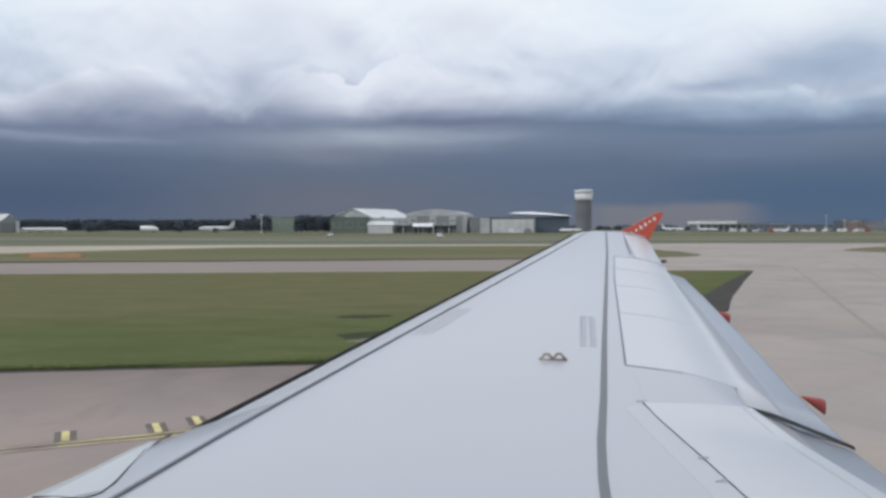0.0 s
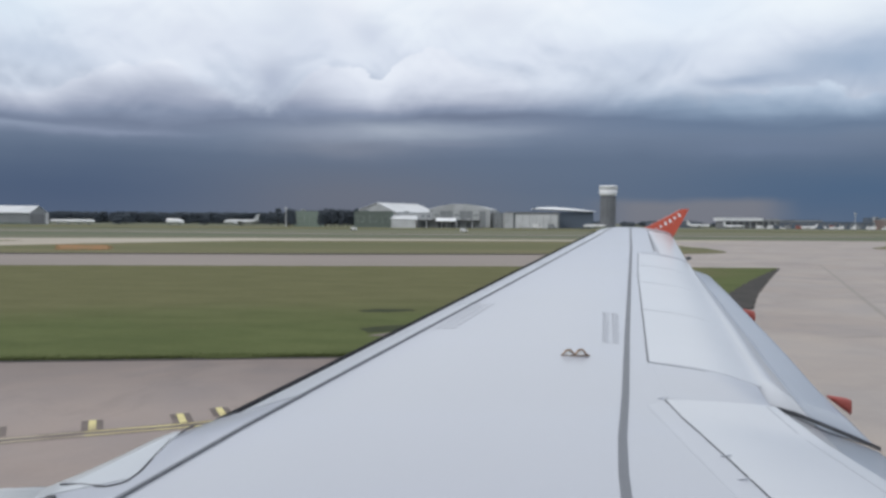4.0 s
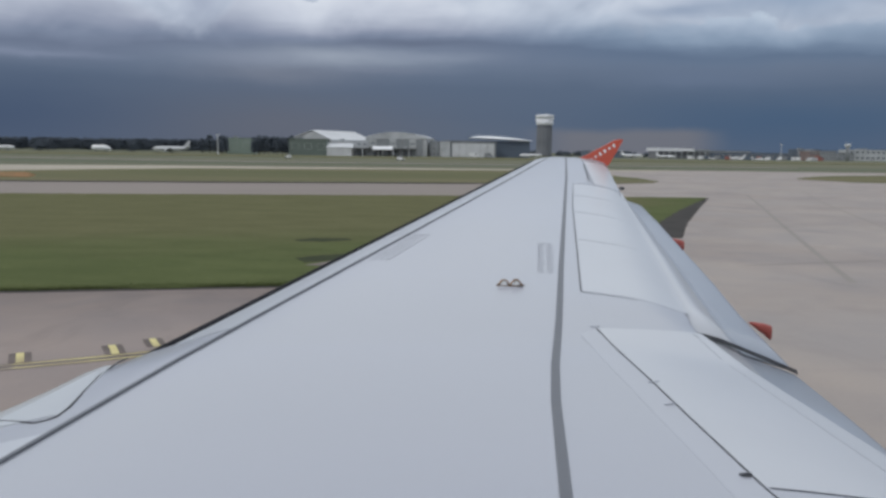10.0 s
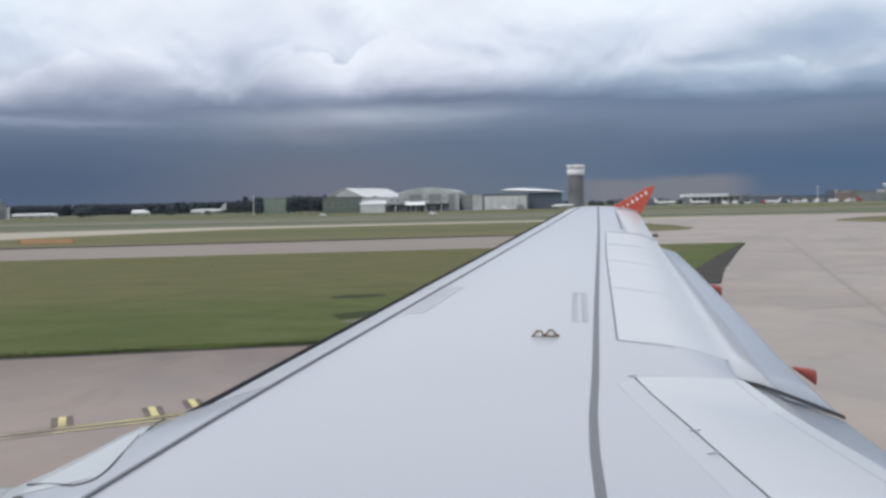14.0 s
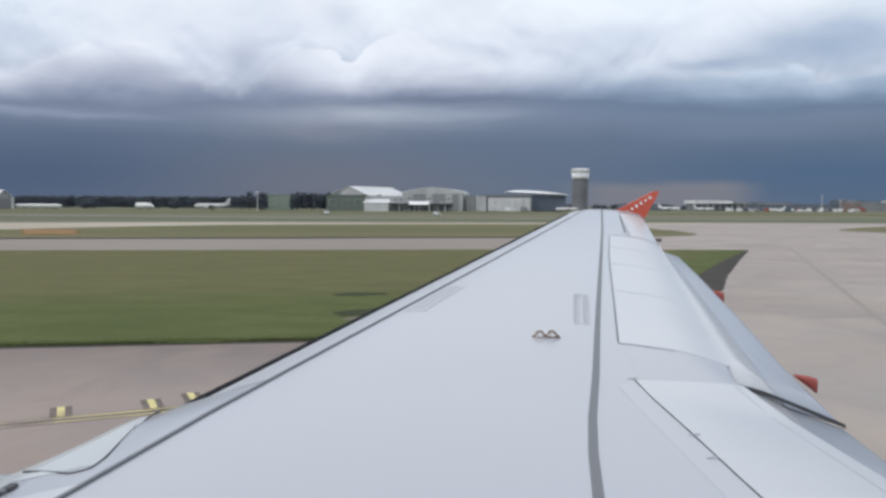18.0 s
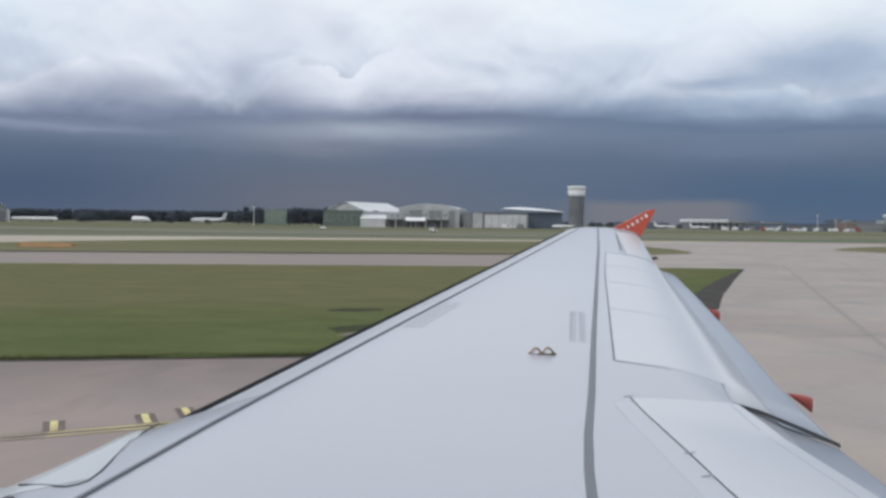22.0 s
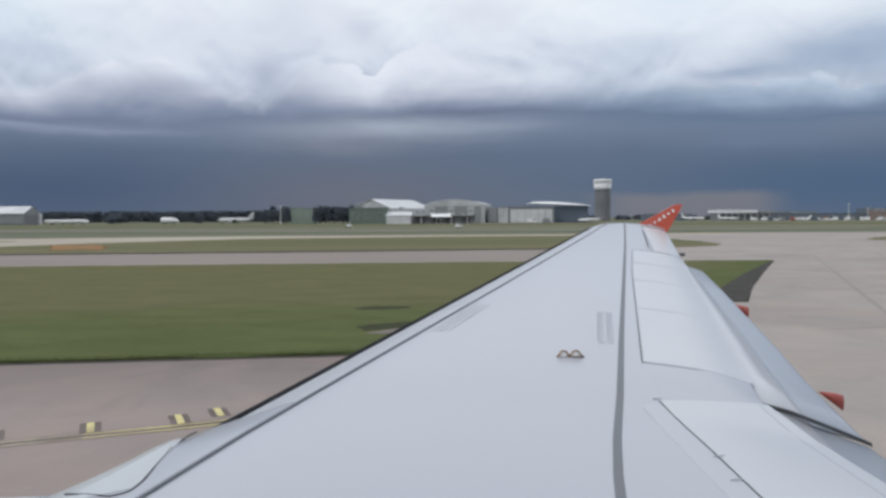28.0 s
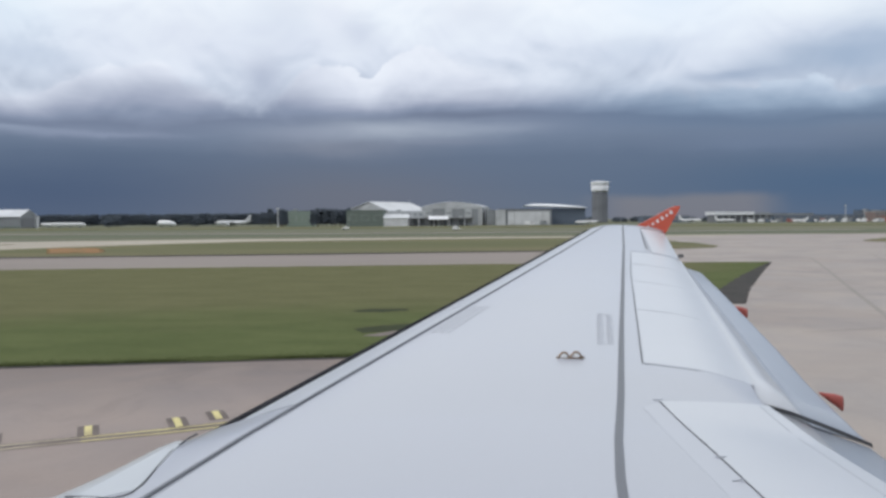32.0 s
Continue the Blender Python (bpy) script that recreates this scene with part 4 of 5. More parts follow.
part("flap_end_seal", loft([[(x, y - t, z + 0.007), (x, y + t, z + 0.007), (x + 0.008, y + t, z - 0.022), (x + 0.008, y - t, z - 0.022)]
                            for (x, y, z), t in zip(seal_line, (0.026, 0.030, 0.026, 0.023, 0.020, 0.016, 0.006))]), SEAL, airliner, "black rubber seal at the flap's inner end")

# flap track fairings with red tails
for y, xt, zt in ((5.75, 3.985, 2.905), (9.25, 5.11, 3.19)):
    x0, zb = front(y) + 1.3, base(y) - 0.25
    rings = []
    for i in range(15):
        t = i / 14
        r = 0.16 * math.sin(math.pi * min(1, 0.12 + t * 0.95)) ** 0.6 if t < 0.80 else 0.075 * (1.0 - 0.05 * (t - 0.80) / 0.20)
        x = x0 + (xt - 0.33 - x0) * t
        z = zb + (zt + 0.02 - zb) * max(0, (t - 0.45) / 0.55) ** 1.3
        rings.append(ring(x, y, z, max(r * 0.7, 0.02), max(r, 0.02), 14))
    fair = part("flap_fairing", loft(rings), PANEL, airliner, "canoe-shaped flap track fairing", smooth=True)
    part("fairing_tail", loft([ring(xt - 0.20, y, zt + 0.078, 0.010, 0.008, 14), ring(xt - 0.14, y, zt + 0.052, 0.024, 0.026, 14), ring(xt - 0.07, y, zt + 0.022, 0.028, 0.046, 14),
                               ring(xt - 0.01, y, zt - 0.010, 0.018, 0.060, 14), ring(xt, y, zt - 0.014, 0.012, 0.055, 14)]), FAIRRED, fair,
         "red fairing tail, darkened for its shaded side", smooth=True)

# tip fence
TIP = [(5.86, 4.115), (5.95, 4.165), (6.20, 4.27), (6.50, 4.42), (6.74, 4.545), (6.84, 4.585), (6.955, 4.585), (6.90, 4.47), (6.78, 4.27), (6.70, 4.13), (6.60, 3.98),
       (6.55, 3.86), (6.50, 3.74), (6.36, 3.74), (6.20, 3.84), (6.00, 3.97), (5.80, 4.05)]
bm = loft([[(x, 15.175, z) for x, z in TIP], [(x, 15.215, z) for x, z in TIP]])
fence = part("tip_fence", bm, ORANGE, airliner, "bright orange wing tip fence with white lettering shapes")
for k in range(7):  # the white name, as plain marks rising along the fence
    t = k / 6
    x, z = 6.20 + 0.56 * t, 4.125 + 0.335 * t
    hgt = 0.045 if k in (0, 1, 2, 5) else 0.07
    m = part("white_mark", boxed(-0.024, -0.004, -hgt / 2, 0.024, 0.004, hgt / 2, bevel=0.003), WHITE, fence, "white painted mark")
    m.matrix_basis = pose(x, 15.171, z, 0, -31, 0)
part("tip_cap", loft([section(15.0), section(15.17)]), PANEL, airliner, "wing tip cap", smooth=True)

# twin gold lugs on the skin
lug_base = skin(1.54, 4.98)
lug = new("rope_lug")
lug.parent = airliner
lug.location = lug_base
lug["label"] = "gold twin-eyed rope lug on the wing skin"
for dx in (-0.040, 0.040):
    rings = []
    for x, z in ((-0.046, 0.002), (-0.032, 0.014), (-0.020, 0.030), (-0.011, 0.038), (0.011, 0.038), (0.020, 0.030), (0.032, 0.014), (0.046, 0.002)):
        d = Vector((x * 0.6, 0, 0.02)).normalized()
        rings.append([Vector((x, 0, z)) + d * 0.007 * math.cos(b) + Vector((0, 1, 0)) * 0.008 * math.sin(b) for b in (k * math.pi / 4 for k in range(8))])
    eye_ = part("eye", loft(rings), GOLD, lug, "gold metal eye", smooth=True)
    eye_.location = (dx, 0, 0)
    # white plug added to give the eye its bright glint
    part("eye_glint", loft([ring(dx, -0.010, 0.017, 0.015, 0.013, 10, "y"), ring(dx, 0.010, 0.017, 0.015, 0.013, 10, "y")]), WHITE, lug, "white plug added for the bright spot in the eye")
part("foot", boxed(-0.096, -0.013, -0.002, 0.096, 0.013, 0.005, bevel=0.002), GOLD, lug, "gold mounting foot")

# stencilled notices, too small to read
for col in (0, 1):
    for k in range(13):
        t = k / 12
        y = 5.42 + 1.0 * t
        x = 1.925 + 0.345 * t + 0.075 * col - 0.02
        strip("stencil_mark", [(x - 0.026, y), (x + 0.022 - 0.005 * ((k * 7 + col * 3) % 4), y + 0.004)], 0.042, 0.0022, STENCIL, "grey stencilled notice")
for row in range(3):
    for k in range(9):
        t = k / 8
        x, y = 0.775 + 0.47 * t + 0.05 * row, 5.86 + 0.93 * t - 0.03 * row
        strip("stencil_mark", [(x, y), (x + 0.026, y + 0.07 - 0.012 * ((k * 5 + row) % 3))], 0.030, 0.0022, STENCIL, "grey stencilled notice")

# pylon and engine nacelle
pyl = []
for x, top, wd in ((-3.6, 2.90, 0.05), (-2.6, 3.06, 0.07), (-2.0, 3.06, 0.06), (-1.6, 3.05, 0.06), (-1.31, 3.055, 0.22), (-1.14, 3.11, 0.36), (-1.0, 3.17, 0.38), (-0.86, 3.225, 0.40), (-0.77, 3.256, 0.42), (-0.62, 3.235, 0.36), (-0.35, 3.19, 0.28), (0.4, 3.05, 0.2)):
    mid = 3.97 if x > -0.95 or x < -1.5 else 3.90
    k = 0.15 if x > -1.2 else 1.0  # the inner shoulder flattens towards the wing
    wi = {-1.31: 0.34, -1.14: 0.50, -1.0: 0.47, -0.86: 0.42, -0.77: 0.38}.get(x, wd)
    pyl.append([(x, mid - wi, top - 0.75), (x, mid - wi, top - 0.22 * k - 0.02), (x, mid - wi * 0.98, top - 0.20 * k), (x, mid - wi * 0.85, top - 0.09 * k), (x, mid - wi * 0.5, top - 0.025 * k), (x, mid, top),
                (x, mid + wd * 0.5, top - 0.015), (x, mid + wd * 0.85, top - 0.05), (x, mid + wd, top - 0.2), (x, mid + wd, top - 0.75)])
pylon = part("pylon", loft(pyl[4:]), PYLON, airliner, "white engine pylon fairing running into the wing", smooth=True)
# forward stretch of the pylon in the nacelle's darker tone
part("pylon_nose", loft(pyl[:5]), NACELLE, pylon, "greyer forward part of the pylon above the cowl", smooth=True)
strip("pylon_seam", [(-1.065, 3.40), (-0.979, 3.36), (-0.847, 3.227), (-0.80, 3.222), (-0.772, 3.24), (-0.748, 3.35), (-0.742, 3.60), (-0.728, 3.85), (-0.692, 4.09), (-0.662, 4.17)], 0.006, 0.005, SEAL, "dark seam where the pylon fairing meets the wing")
plate("pylon_cover", [(-1.07, 3.30), (-0.762, 3.27), (-0.702, 4.05), (-0.692, 4.06)], 0.004, PYLON, "pale fairing skin where the pylon meets the wing")
NZ = 1.82


def cowl(name, profile, a0, a1, mat, parent, label, n=12):
    """A patch of the engine cowl between two angles round its axis."""
    rows = [[(x, 3.92 + r * math.cos(radians(a0 + (a1 - a0) * i / n)), NZ + r * math.sin(radians(a0 + (a1 - a0) * i / n))) for i in range(n + 1)] for x, r in profile]
    return part(name, loft(rows, closed=False), mat, parent, label, smooth=True)


nac = []
for x, r in ((-4.55, 0.94), (-4.62, 0.99), (-4.55, 1.06), (-4.3, 1.13), (-3.8, 1.19), (-3.0, 1.22), (-2.2, 1.215), (-1.6, 1.19), (-1.2, 1.12), (-0.8, 1.0), (-0.8, 0.92), (-2.0, 0.9)):
    nac.append(ring(x, 3.92, NZ, r, r, 48))
nacelle = part("engine_nacelle", loft(nac, caps=False), NACELLE, airliner, "pale grey engine nacelle below the wing", smooth=True)
# mirror-metal strip added where the highlight runs along the cowl
cowl("highlight_band", ((-4.0, 1.187), (-3.0, 1.226), (-2.2, 1.221), (-1.6, 1.196), (-1.50, 1.182)), 91.6, 96.4, BRIGHT, nacelle, "bright metal band laid along the cowl's highlight")
cowl("cowl_shade_side", ((-4.0, 1.186), (-3.0, 1.225), (-2.2, 1.220), (-1.6, 1.195), (-1.25, 1.135)), 96.8, 150.0, COWL, nacelle, "shaded inboard side of the cowl, painted grey-brown")
part("inlet_lip", loft([ring(x, 3.92, NZ, r, r, 40) for x, r in ((-4.50, 0.93), (-4.64, 0.985), (-4.66, 1.02), (-4.60, 1.06), (-4.32, 1.14))], caps=False), STEEL, nacelle, "polished metal inlet lip", smooth=True)
part("fan_face", loft([ring(-3.9, 3.92, NZ, 0.95, 0.95, 30), ring(-3.95, 3.92, NZ, 0.25, 0.25, 30), ring(-4.3, 3.92, NZ, 0.03, 0.03, 30)]), SEAL, nacelle, "dark engine fan")
part("exhaust_core", loft([ring(-1.6, 3.92, NZ, 0.55, 0.55, 24), ring(-0.5, 3.92, NZ - 0.02, 0.36, 0.36, 24), ring(-0.1, 3.92, NZ - 0.03, 0.12, 0.12, 24)]), STEEL, nacelle, "metal exhaust core", smooth=True)
for x, a in ((-1.52, 95), (-1.49, 98), (-1.44, 90), (-1.36, 88), (-1.30, 91), (-1.62, 97.5)):
    fst = part("cowl_latch", boxed(-0.014, -0.010, -0.003, 0.014, 0.010, 0.006, bevel=0.002), FAINT, nacelle, "small dark cowl latch")
    r = float(np.interp(x, [-1.6, -1.2], [1.2, 1.125]))
    fst.location = (x, 3.92 + r * math.cos(radians(a)), NZ + r * math.sin(radians(a)))
# black seal blocks at the end of the inboard slat
for x, y, paint in ((-1.070, 3.205, SEAL), (-1.084, 3.178, WALKLINE), (-1.098, 3.151, SEAL), (-1.112, 3.124, WALKLINE), (-1.126, 3.097, SEAL), (-1.140, 3.070, WALKLINE), (-1.154, 3.043, SEAL)):
    b = part("slat_end_seal", boxed(-0.016, -0.0480, -0.050, 0.016, 0.0130, 0.006, bevel=0.003), paint, airliner, "dark ribbed slat end seal")
    b.matrix_basis = Matrix.Translation(skin(x + 0.03, y, 0.012)) @ pose(0, 0, 0, 0, 0, -8)

# fuselage shell with the cabin window that the camera looks through
FY, FZ, FR = -1.845, 3.72, 2.03
angles = sorted({8.0, 24.5, *(float(a) for a in range(-100, 258, 6) if not 4 < a < 29)})
stations = [(-16.5, 0.15), (-16.0, 0.9), (-14.6, 1.5), (-12.5, 1.9), (-10, 2.03), (-5, 2.03), (-1.0, 2.03), (-0.155, 2.03), (0.215, 2.03), (1.0, 2.03), (5, 2.03), (9, 2.03), (13, 1.7), (17, 0.9), (19.5, 0.25)]
bm = bmesh.new()
shells = []
for inset in (0.0, 0.035):
    shells.append([[bm.verts.new((x, FY + max(r - inset, 0.05) * math.cos(radians(a)), FZ + max(r - inset, 0.05) * math.sin(radians(a)))) for a in angles] for x, r in stations])
hole_x, hole_a = 7, angles.index(8.0)
for sh in shells:
    for i in range(len(stations) - 1):
        for k in range(len(angles)):
            if (i, k) == (hole_x, hole_a):
                continue
            m = (k + 1) % len(angles)
            bm.faces.new((sh[i][k], sh[i][m], sh[i + 1][m], sh[i + 1][k]))
corner = [(hole_x, hole_a), (hole_x + 1, hole_a), (hole_x + 1, hole_a + 1), (hole_x, hole_a + 1)]
for (i, k), (j, m) in zip(corner, corner[1:] + corner[:1]):
    bm.faces.new((shells[0][i][k], shells[0][j][m], shells[1][j][m], shells[1][i][k]))
for sh in shells:
    bm.faces.new(sh[0])
    bm.faces.new(sh[-1])
part("fuselage", bm, WHITE, airliner, "plain white fuselage shell with a cabin window opening", smooth=True)

# main landing gear under the wing root
gear = part("gear_leg", loft([ring(1.6, 2.05, 0.6, 0.11, 0.11, 16, "z"), ring(1.6, 2.05, 1.6, 0.11, 0.11, 16, "z"), ring(1.6, 2.05, 1.62, 0.16, 0.16, 16, "z"), ring(1.6, 2.05, 3.0, 0.16, 0.16, 16, "z")]), STEEL, airliner, "main landing gear leg")
part("axle", loft([ring(1.6, 1.6, 0.57, 0.07, 0.07, 12, "y"), ring(1.6, 2.5, 0.57, 0.07, 0.07, 12, "y")]), STEEL, gear)
for y in (1.72, 2.38):
    part("tyre", loft([ring(1.6, y + d, 0.57, r, r, 32, "y") for d, r in ((-0.17, 0.30), (-0.19, 0.42), (-0.16, 0.53), (-0.08, 0.57), (0.08, 0.57), (0.16, 0.53), (0.19, 0.42), (0.17, 0.30))]), RUBBER, gear, "black tyre", smooth=True)
    part("rim", loft([ring(1.6, y + d, 0.57, r, r, 24, "y") for d, r in ((-0.18, 0.10), (-0.175, 0.31), (0.175, 0.31), (0.18, 0.10))]), STEEL, gear, "metal wheel rim")


# ---------------------------------------------------------------- buildings across the airfield


def ribs(ob, x0, x1, y, z0, z1, step, mat):
    """Upright cladding ribs on a front wall, all on one mesh."""
    rib = part("rib", boxed(-0.12, -0.14, z0, 0.12, 0.02, z1), mat, ob)
    rib.location = (x0 + step / 2, y, 0)
    x = x0 + step * 1.5
    while x < x1:
        more = new("rib", rib.data)
        more.parent = ob
        more.location = (x, y, 0)
        x += step


def gable_hangar(at, turn, width, length, eave, ridge, wall, roof, door, label, ridge_at=0.5):
    """A pitched-roof hangar; its gable faces -y, the ridge runs along y."""
    h = thing("hangar", label, "hangar", at, turn)
    a, c = -width / 2, width / 2
    m = a + width * ridge_at
    bm = bmesh.new()
    loft([[(a, y, 0), (c, y, 0), (c, y, eave), (m, y, ridge - 0.25), (a, y, eave)] for y in (0, length)], bm=bm)
    part("wall", bm, wall, h)
    for s, (p, q) in enumerate((((a - 0.6, eave - 0.15), (m, ridge)), ((m, ridge), (c + 0.6, eave - 0.15)))):
        bm = loft([[(p[0], y, p[1]), (q[0], y, q[1]), (q[0], y, q[1] + 0.4), (p[0], y, p[1] + 0.4)] for y in (-0.8, length + 0.8)])
        part("roof", bm, roof, h, "pale sheet-metal roof slope")
    if door:
        n = 6
        dw = width * 0.8 / n
        for k in range(n):
            x = -width * 0.4 + k * dw
            part("door", boxed(x + 0.08, -0.35, 0, x + dw - 0.08, -0.05, eave * 0.82, bevel=0.05), door, h, "tall sliding door leaf")
    ribs(h, a + 1, c - 1, 0.0, eave * 0.84, eave, 2.2, wall)
    y = 3.0
    while y < length - 2:
        part("rib", boxed(c + 0.02, y, 0.5, c + 0.16, y + 0.25, eave - 0.4), wall, h)
        y += 4.0
    part("gutter", boxed(c + 0.45, -0.6, eave - 0.35, c + 0.75, length + 0.6, eave - 0.1), GREYWALL, h)
    return h


def arch_hangar(at, turn, width, length, eave, crown, wall, roof, label):
    h = thing("hangar", label, "hangar", at, turn)
    a, c = -width / 2, width / 2
    arc = [(a + width * i / 14, eave + (crown - eave) * (1 - (2 * i / 14 - 1) ** 2)) for i in range(15)]
    part("wall", loft([[(a, y, 0), (c, y, 0)] + [(x, y, z - 0.3) for x, z in reversed(arc)] for y in (0, length)]), wall, h)
    part("roof", loft([[(x, y, z + 0.3) for x, z in arc] + [(x, y, z - 0.2) for x, z in reversed(arc)] for y in (-0.15, length + 0.3)]), roof, h, "curved pale roof", smooth=False)
    n = 8
    dw = width * 0.86 / n
    for k in range(n):
        x = -width * 0.43 + k * dw
        d = part("door", boxed(x + 0.07, -0.4, 0, x + dw - 0.07, -0.05, eave * 0.9, bevel=0.05), GREYWALL if k % 3 else PALEWALL, h, "sliding hangar door leaf")
        part("pane", boxed(x + 0.5, -0.46, eave * 0.62, x + dw - 0.5, -0.38, eave * 0.72), GREYWALL, d, "grey door window")
    part("fascia", boxed(a, -0.6, eave * 0.91, c, -0.02, eave * 0.99, bevel=0.05), wall, h)
    return h


def block(name, label, category, at, turn, width, depth, height, wall, roof, storeys=1, bays=6, glass=GLASS, band=False):
    """A flat-roofed building with parapet and rows of windows on its front."""
    h = thing(name, label, category, at, turn)
    a = -width / 2
    part("wall", boxed(a, 0, 0, -a, depth, height - 0.3), wall, h)
    part("roof", boxed(a - 0.35, -0.35, height - 0.3, -a + 0.35, depth + 0.35, height, bevel=0.06), roof, h)
    sh = height / storeys
    for s in range(storeys):
        z0, z1 = s * sh + sh * 0.35, s * sh + sh * 0.72
        if band:
            win = part("window", boxed(a + 0.8, -0.12, z0, -a - 0.8, 0.05, z1), glass, h, "long band of dark glazing")
            continue
        bw = width / bays
        for k in range(bays):
            x = a + bw * (k + 0.22)
            win = part("window", boxed(x, -0.10, z0, x + bw * 0.56, 0.05, z1, bevel=0.03), PALEWALL, h)
            part("pane", boxed(x + 0.15, -0.14, z0 + 0.15, x + bw * 0.56 - 0.15, -0.09, z1 - 0.15), glass, win, "dark window pane")
    part("plant_box", boxed(a + width * 0.2, depth * 0.3, height - 0.02, a + width * 0.34, depth * 0.6, height + 1.1, bevel=0.08), GREYWALL, h)
    return h


# far left hangar with its long pale roof turned to the airfield
lh = thing("hangar", "long grey hangar with a white sheet roof", "hangar", (-350, 590, 0), 0)
bm = loft([[(x, 0, 0), (x, 24, 0), (x, 24, 8.3), (x, 12, 13.3), (x, 0, 8.3)] for x in (-31, 30)])
part("wall", bm, GREYWALL, lh)
for p, q in (((-0.9, 8.2), (12, 13.5)), ((12, 13.5), (24.9, 8.2))):
    part("roof", loft([[(x, p[0], p[1]), (x, q[0], q[1]), (x, q[0], q[1] + 0.35), (x, p[0], p[1] + 0.35)] for x in (-31.6, 30.5)]), PALEROOF, lh, "white sheet-metal roof slope")
ribs(lh, -30, 29, 0.0, 0.3, 8.0, 3.0, GREYWALL)
part("base_band", boxed(-31.2, -0.3, 0, 30.0, -0.05, 1.3), GREENWALL, lh, "green base band")
# open end: the shade inside is a dark sheet on the closed wall
part("door", boxed(30.02, 2.2, 0, 30.4, 19.6, 7.4, bevel=0.05), DARKWALL, lh, "dark sheet for the shaded open end")
part("end_frame", boxed(30.0, 20.2, 0, 31.4, 24.2, 8.6, bevel=0.08), WHITEWALL, lh, "white end pier")

gable_hangar((-65.2, 578, 0), -33, 39, 48, 10.6, 17.0, PALEWALL, PALEROOF, GREYWALL, "pale gabled hangar with a white roof", 0.56)
arch_hangar((-5.0, 598, 0), -8, 45, 46, 13.4, 17.0, PALEWALL, PALEROOF, "large pale hangar with an arched roof")
block("office_building", "grey annex beside the arched hangar", "building", (25.5, 590, 0), 0, 10, 22, 11.0, GREYWALL, GREYWALL, 3, 3)
shed = block("shed", "green metal-clad shed beside the trees", "shed", (-62.5, 545, 0), 0, 25, 16, 10.9, GREENWALL, GREENWALL, 1, 3, GREENWALL)
ribs(shed, -12, 12, 0.0, 0.2, 10.4, 1.6, GREENWALL)
ps = block("shed", "pale green metal-clad shed among trees", "shed", (-112.5, 575, 0), 0, 18.5, 14, 11.2, PALEGREEN, PALEGREEN, 1, 2, PALEGREEN)
ribs(ps, -9, 9, 0.0, 0.2, 10.8, 1.6, PALEGREEN)
low = block("workshop", "low white flat-roofed workshop", "building", (-41.8, 543, 0), 0, 16.5, 14, 5.6, WHITEWALL, PALEROOF, 1, 4, WHITEWALL)
part("pitched_roof", loft([[(x, -0.5, 5.5), (x, 7, 8.2), (x, 14.5, 5.5)] for x in (-8.8, 8.8)]), PALEROOF, low, "low pale pitched roof")
block("workshop", "white two-storey block behind the workshop", "building", (-36, 560, 0), 0, 24, 12, 10.2, PALEWALL, PALEROOF, 2, 6, GREYWALL)
can = thing("canopy", "dark flat canopy on pale posts", "canopy", (-11.5, 545, 0))
part("roof", boxed(-21.5, 0, 4.9, 21.5, 14, 5.5, bevel=0.1), DARKWALL, can, "flat dark canopy roof")
part("back_wall", boxed(-21, 4, 0, 21, 4.6, 4.9), GREYWALL, can, "grey back wall")
for k in range(9):
    part("post", boxed(-20.6 + k * 5.1, 0.3, 0, -20.0 + k * 5.1, 0.9, 4.9), WHITEWALL if k % 2 else DARKWALL, can)
# doorways: their inner shade is painted as dark sheets
for k in range(4):
    part("opening", boxed(-19.0 + k * 10.2, 3.9, 0, -13.4 + k * 10.2, 4.1, 4.0), GLASS, can, "dark sheet for a shaded doorway under the canopy")
for k in range(5):
    part("roof_unit", boxed(-16 + k * 7, 4, 5.5, -13.6 + k * 7, 7, 6.6, bevel=0.1), PALEWALL, can, "rooftop unit")
awn = thing("awning", "white sloping awning over the hangar entrance", "awning", (-13.5, 541, 0))
part("cover", loft([[(x, 0, 4.4), (x, 4, 6.4), (x, 4, 6.7), (x, 0, 4.7)] for x in (-6.5, 6.5)]), TOWERWHITE, awn, "white sloping cover")
for x in (-6.2, 0.0, 6.0):
    part("post", boxed(x, 0.1, 0, x + 0.25, 0.35, 4.5), WHITEWALL, awn)

g7 = thing("hangar", "pale grey hangar with a broad white door", "hangar", (45.2, 570, 0))
part("wall", boxed(-17, 0.5, 0, 19.5, 30, 11.0), GREYWALL, g7)
part("roof", boxed(-17.5, 0, 10.6, 20, 30.5, 11.4, bevel=0.1), DARKWALL, g7)
part("side_block", boxed(-18.5, -1, 0, -12.6, 20, 10.6, bevel=0.1), PALEWALL, g7, "pale stair block")
for k in range(6):
    part("door", boxed(-11.0 + k * 4.9, 0.1, 0.2, -6.3 + k * 4.9, 0.45, 9.6, bevel=0.05), WHITEWALL, g7, "white hangar door leaf")
b7 = thing("hangar", "slate blue hangar under a white wing-shaped roof", "hangar", (71.7, 600, 0), -2)
part("wall", boxed(-21, 0, 0, 21, 40, 11.8), BLUEWALL, b7)
ribs(b7, -20, 20, 0.0, 0.2, 11.4, 2.4, BLUEWALL)
wingroof = []
for i in range(13):
    t = i / 12
    x = -22.7 + 45.4 * t
    wingroof.append((x, 14.4 + 1.7 * math.sin(math.pi * t ** 0.7) ** 0.8 - 1.7 * t))
sheet = []
for y, full in ((-3, 0.12), (9, 1.0), (42, 1.0)):
    under = [(x, y, 14.1 - 1.9 * (x + 22.7) / 45.4) for x, z in wingroof]
    sheet.append([(x, y, u[2] + (z - u[2]) * full) for (x, z), u in zip(wingroof, under)] + under[::-1])
